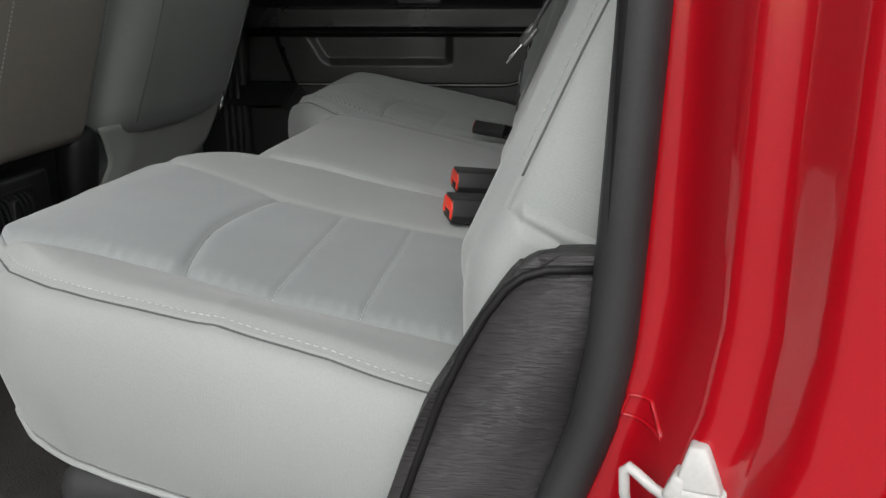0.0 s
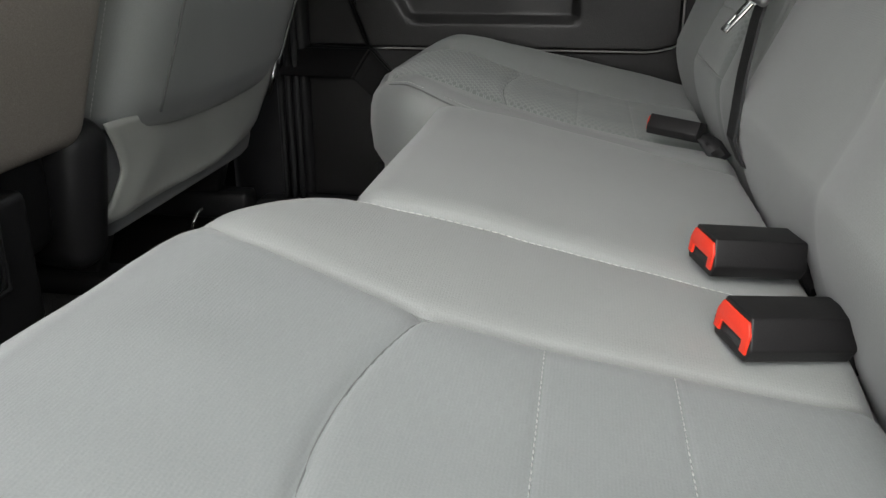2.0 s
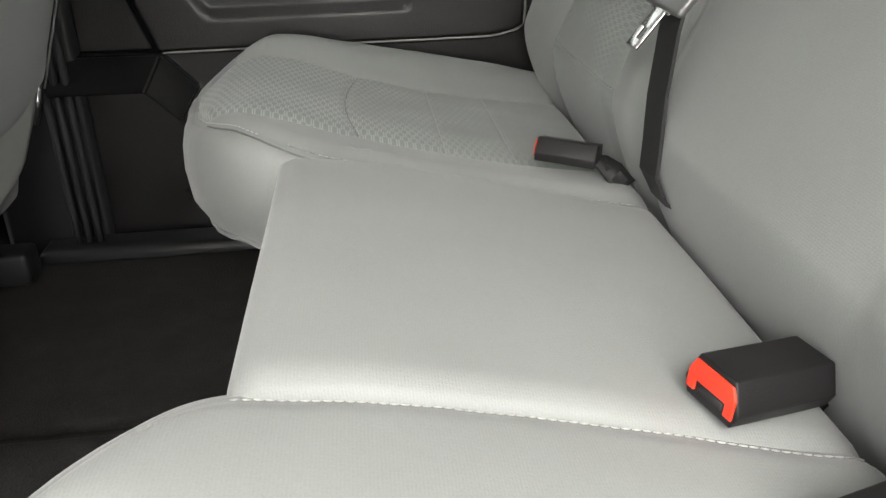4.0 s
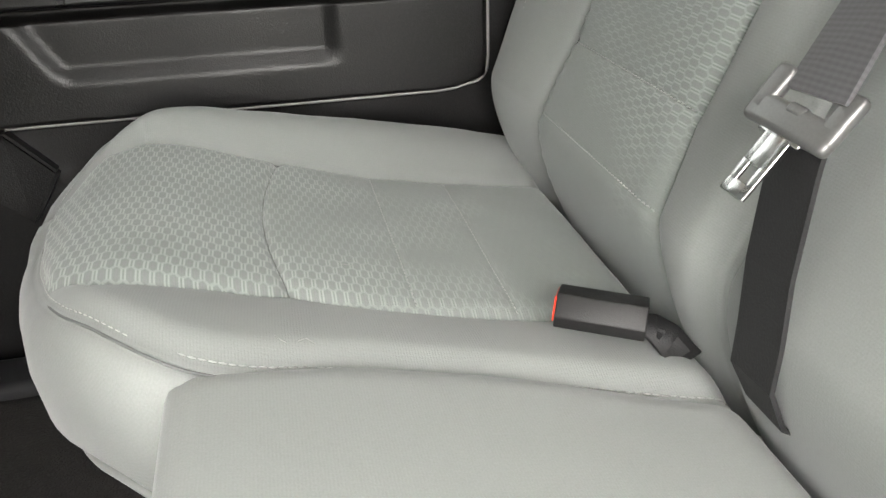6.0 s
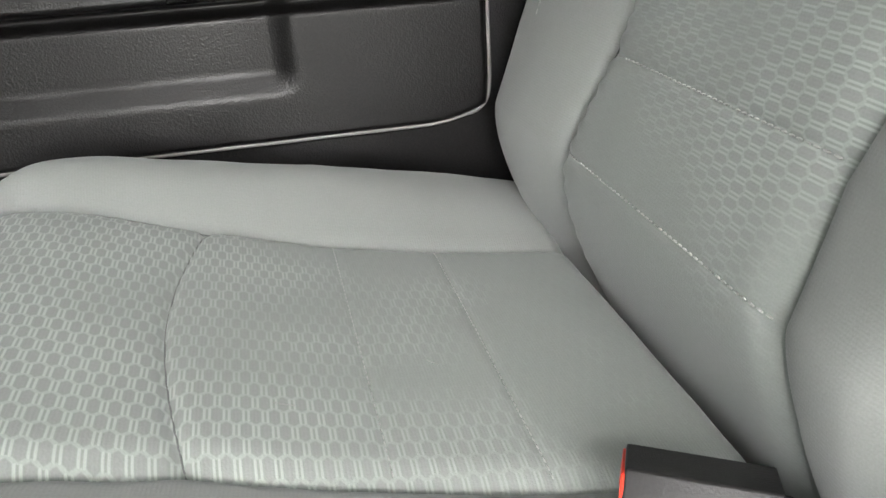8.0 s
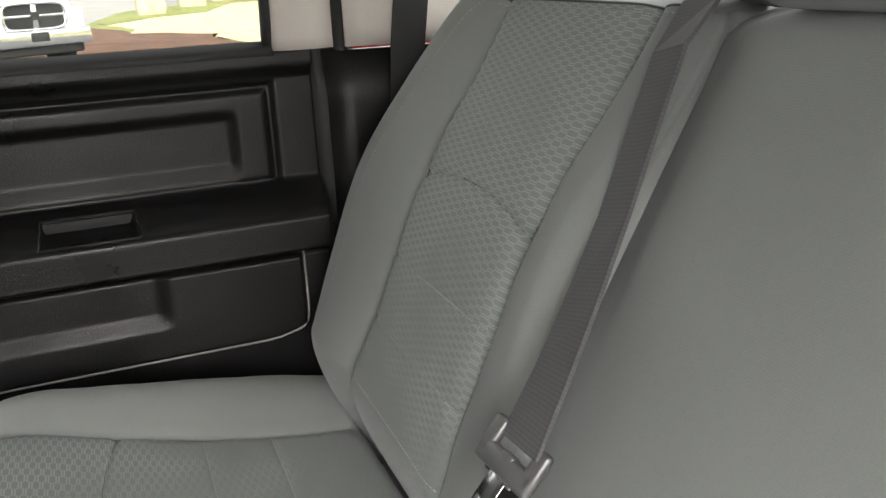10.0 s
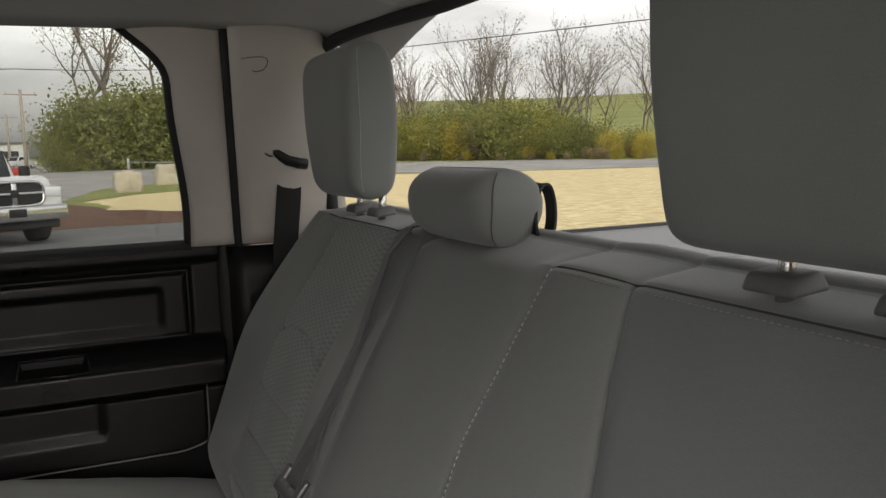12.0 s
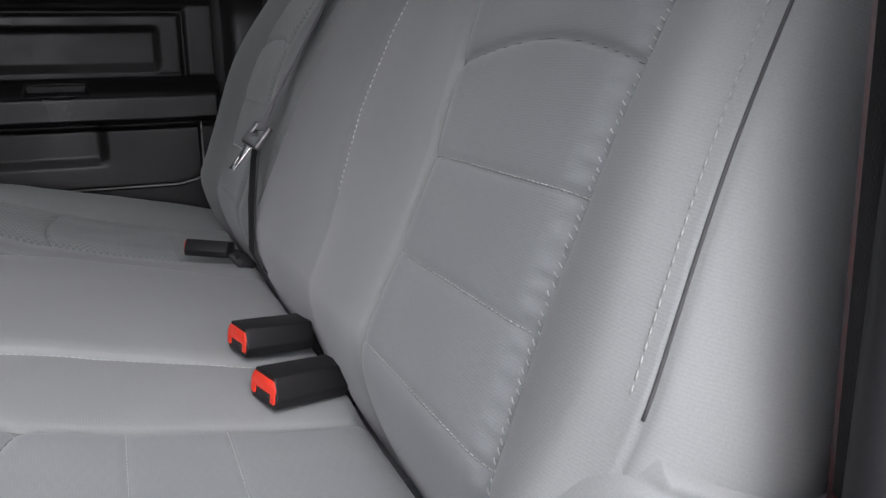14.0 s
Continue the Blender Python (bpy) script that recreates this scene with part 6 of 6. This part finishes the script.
rock(1, 2.2, 40.9, (1.0, 0.8, 0.85), "squared pale limestone boulder on grass")
rock(2, 4.75, 47.8, (1.15, 0.9, 1.0), "squared pale limestone boulder beside the gate")
rock(3, 6.95, 53.4, (1.0, 0.9, 1.0), "rounded pale limestone boulder")
slab("verge", [(-0.2, 35.6), (0.25, 34.2), (2.3, 38.2), (4.5, 40.4), (7.1, 50.2), (12, 53), (9, 62), (6.3, 57.3), (3.3, 48), (1.3, 46.5)], GROUND + 0.02, GRASS, "green grass verge round the boulders", fray=0.4)
gate = thing("pipe_gate", (5.5, 66, GROUND), "grey metal pipe gate across the driveway", "gate")
for x, y, h in ((4.4, 75.0, 1.4), (6.7, 57.0, 2.0)):
    part("post", tube(bmesh.new(), [(x, y, GROUND - 0.02), (x, y, GROUND + h)], 0.09, 10), LATCH, gate, "pale steel post")
for z in (0.5, 1.1):
    part("rail", tube(bmesh.new(), [(4.4, 75.0, GROUND + z), (6.7, 57.0, GROUND + z)], 0.035, 8), STEEL, gate, "pale steel rail")

# ---- parked vehicles seen through the side window ----
WHITE = surface("white_car_paint", (0.62, 0.62, 0.62), 0.25, 0.05, 3, 300, 0.02, coat=1.0)
CHROME = surface("chrome_trim", (0.75, 0.75, 0.76), 0.12, 0.05, 8, 200, 0.02, metal=1.0)
TYRE = surface("black_tyre", (0.02, 0.02, 0.02), 0.85, 0.3, 6, 120, 0.4, 0.003)
DARKGLASS = surface("dark_car_glass", (0.02, 0.024, 0.028), 0.06, 0.1, 3, 100, 0)
LAMP = surface("clear_headlamp", (0.70, 0.71, 0.72), 0.12, 0.1, 20, 200, 0.1, coat=1.0)


def pickup(name, x, y, yaw, paint, label):
    """A pickup with its nose towards local -y."""
    t = thing(name, (0, 0, 0), label, "pickup truck")
    b = bmesh.new()
    rbox(b, (1.96, 5.6, 0.62), 0.10, pose(0, 2.75, 0.83), 4)
    rbox(b, (1.78, 1.45, 0.34), 0.13, pose(0, 0.80, 1.18), 4, (0.92, 0.95))
    part("body", b, paint, t, "painted body")
    part("cab", rbox(bmesh.new(), (1.78, 2.3, 0.74), 0.10, pose(0, 2.75, 1.58), 4, (0.82, 0.74)), paint, t, "painted cab")
    part("windscreen", rbox(bmesh.new(), (1.42, 0.04, 0.64), 0.015, pose(0, 1.70, 1.58, -28), 2), DARKGLASS, t, "dark windscreen")
    for s in (-1, 1):
        part("side_window", rbox(bmesh.new(), (0.04, 1.6, 0.40), 0.015, pose(s * 0.83, 2.75, 1.66, 0, s * -12), 2), DARKGLASS, t, "dark side window")
        part("mirror", rbox(bmesh.new(), (0.22, 0.12, 0.22), 0.04, pose(s * 1.08, 1.75, 1.42), 3), TYRE, t, "black mirror")
        part("headlight", rbox(bmesh.new(), (0.40, 0.10, 0.19), 0.04, pose(s * 0.74, -0.04, 1.03), 3), LAMP, t, "clear headlight")
        part("fog_light", tube(bmesh.new(), [(s * 0.72, -0.20, 0.62), (s * 0.72, -0.16, 0.62)], 0.06, 14), LAMP, t, "round fog light")
        for yy in (0.95, 4.55):
            w = part("wheel", tube(bmesh.new(), [(s * 0.72, yy, 0.39), (s * 1.0, yy, 0.39)], 0.39, 28), TYRE, t, "black tyre")
            part("rim", tube(bmesh.new(), [(s * 0.985, yy, 0.39), (s * 1.012, yy, 0.39)], 0.24, 20), CHROME, w, "bright rim")
    grille = part("grille", rbox(bmesh.new(), (1.10, 0.08, 0.44), 0.05, pose(0, -0.06, 1.02), 3), TYRE, t, "black grille")
    b = bmesh.new()
    ring = [(0.56 * math.copysign(abs(math.cos(a)) ** 0.4, math.cos(a)), -0.11, 1.02 + 0.23 * math.copysign(abs(math.sin(a)) ** 0.4, math.sin(a))) for a in steps(0, 2 * math.pi, 40)]
    tube(b, ring, 0.03, 8)
    rbox(b, (1.08, 0.05, 0.05), 0.015, pose(0, -0.11, 1.03), 2)
    rbox(b, (0.10, 0.05, 0.42), 0.015, pose(0, -0.11, 1.02), 2)
    part("grille_cross", b, CHROME, grille, "chrome cross bars and surround")
    part("badge", rbox(bmesh.new(), (0.15, 0.03, 0.15), 0.03, pose(0, -0.15, 1.03), 2), TYRE, grille, "dark plain badge")
    bumper = part("bumper", rbox(bmesh.new(), (1.98, 0.22, 0.30), 0.06, pose(0, -0.10, 0.64), 4), CHROME, t, "chrome bumper")
    part("air_dam", rbox(bmesh.new(), (1.7, 0.18, 0.18), 0.04, pose(0, -0.02, 0.42), 3), TYRE, t, "black air dam")
    part("plate", rbox(bmesh.new(), (0.32, 0.02, 0.16), 0.005, pose(0, -0.22, 0.66), 1), TYRE, bumper, "dark plate")
    t.matrix_basis = Matrix.Translation((x, y, GROUND)) @ pose(0, 0, 0, 0, 0, yaw)
    return t


pickup("pickup_truck", -1.25, 18.0, 27, WHITE, "white pickup truck with chrome grille facing the lot")
RED_OLD = surface("red_car_paint", (0.45, 0.03, 0.02), 0.25, 0.06, 3, 300, 0.02, coat=1.0)
pickup("pickup_truck", -5.6, 62.0, 200, RED_OLD, "red pickup truck parked beyond the white one")
for k in range(4):
    pickup("pickup_truck", -18.5 + 3.2 * k, 140 + 2 * k, -40, WHITE, "small far white pickup truck in a row")
# far low buildings
FAR = surface("pale_far_wall", (0.62, 0.61, 0.58), 0.8, 0.1, 0.3, 3, 0.1)
for x, y, w, d, h, lab in ((-24, 230, 30, 16, 5.0, "far low white commercial building"), (176, 176, 30, 14, 7.0, "far low grey building beyond the field")):
    b = thing("building", (x, y, GROUND), lab, "building")
    part("wall", rbox(bmesh.new(), (w, d, h), 0.05, pose(x, y, GROUND + h / 2)), FAR, b, "pale wall", smooth=False)
    part("roof", rbox(bmesh.new(), (w + 0.8, d + 0.8, 0.5), 0.05, pose(x, y, GROUND + h + 0.25)), ASPHALT, b, "grey roof", smooth=False)
    for k in range(5):
        part("window", rbox(bmesh.new(), (w * 0.10, 0.2, h * 0.35), 0.03, pose(x - w * 0.4 + w * 0.2 * k, y - d / 2, GROUND + h * 0.5)), DARKGLASS, b, "dark window", smooth=False)
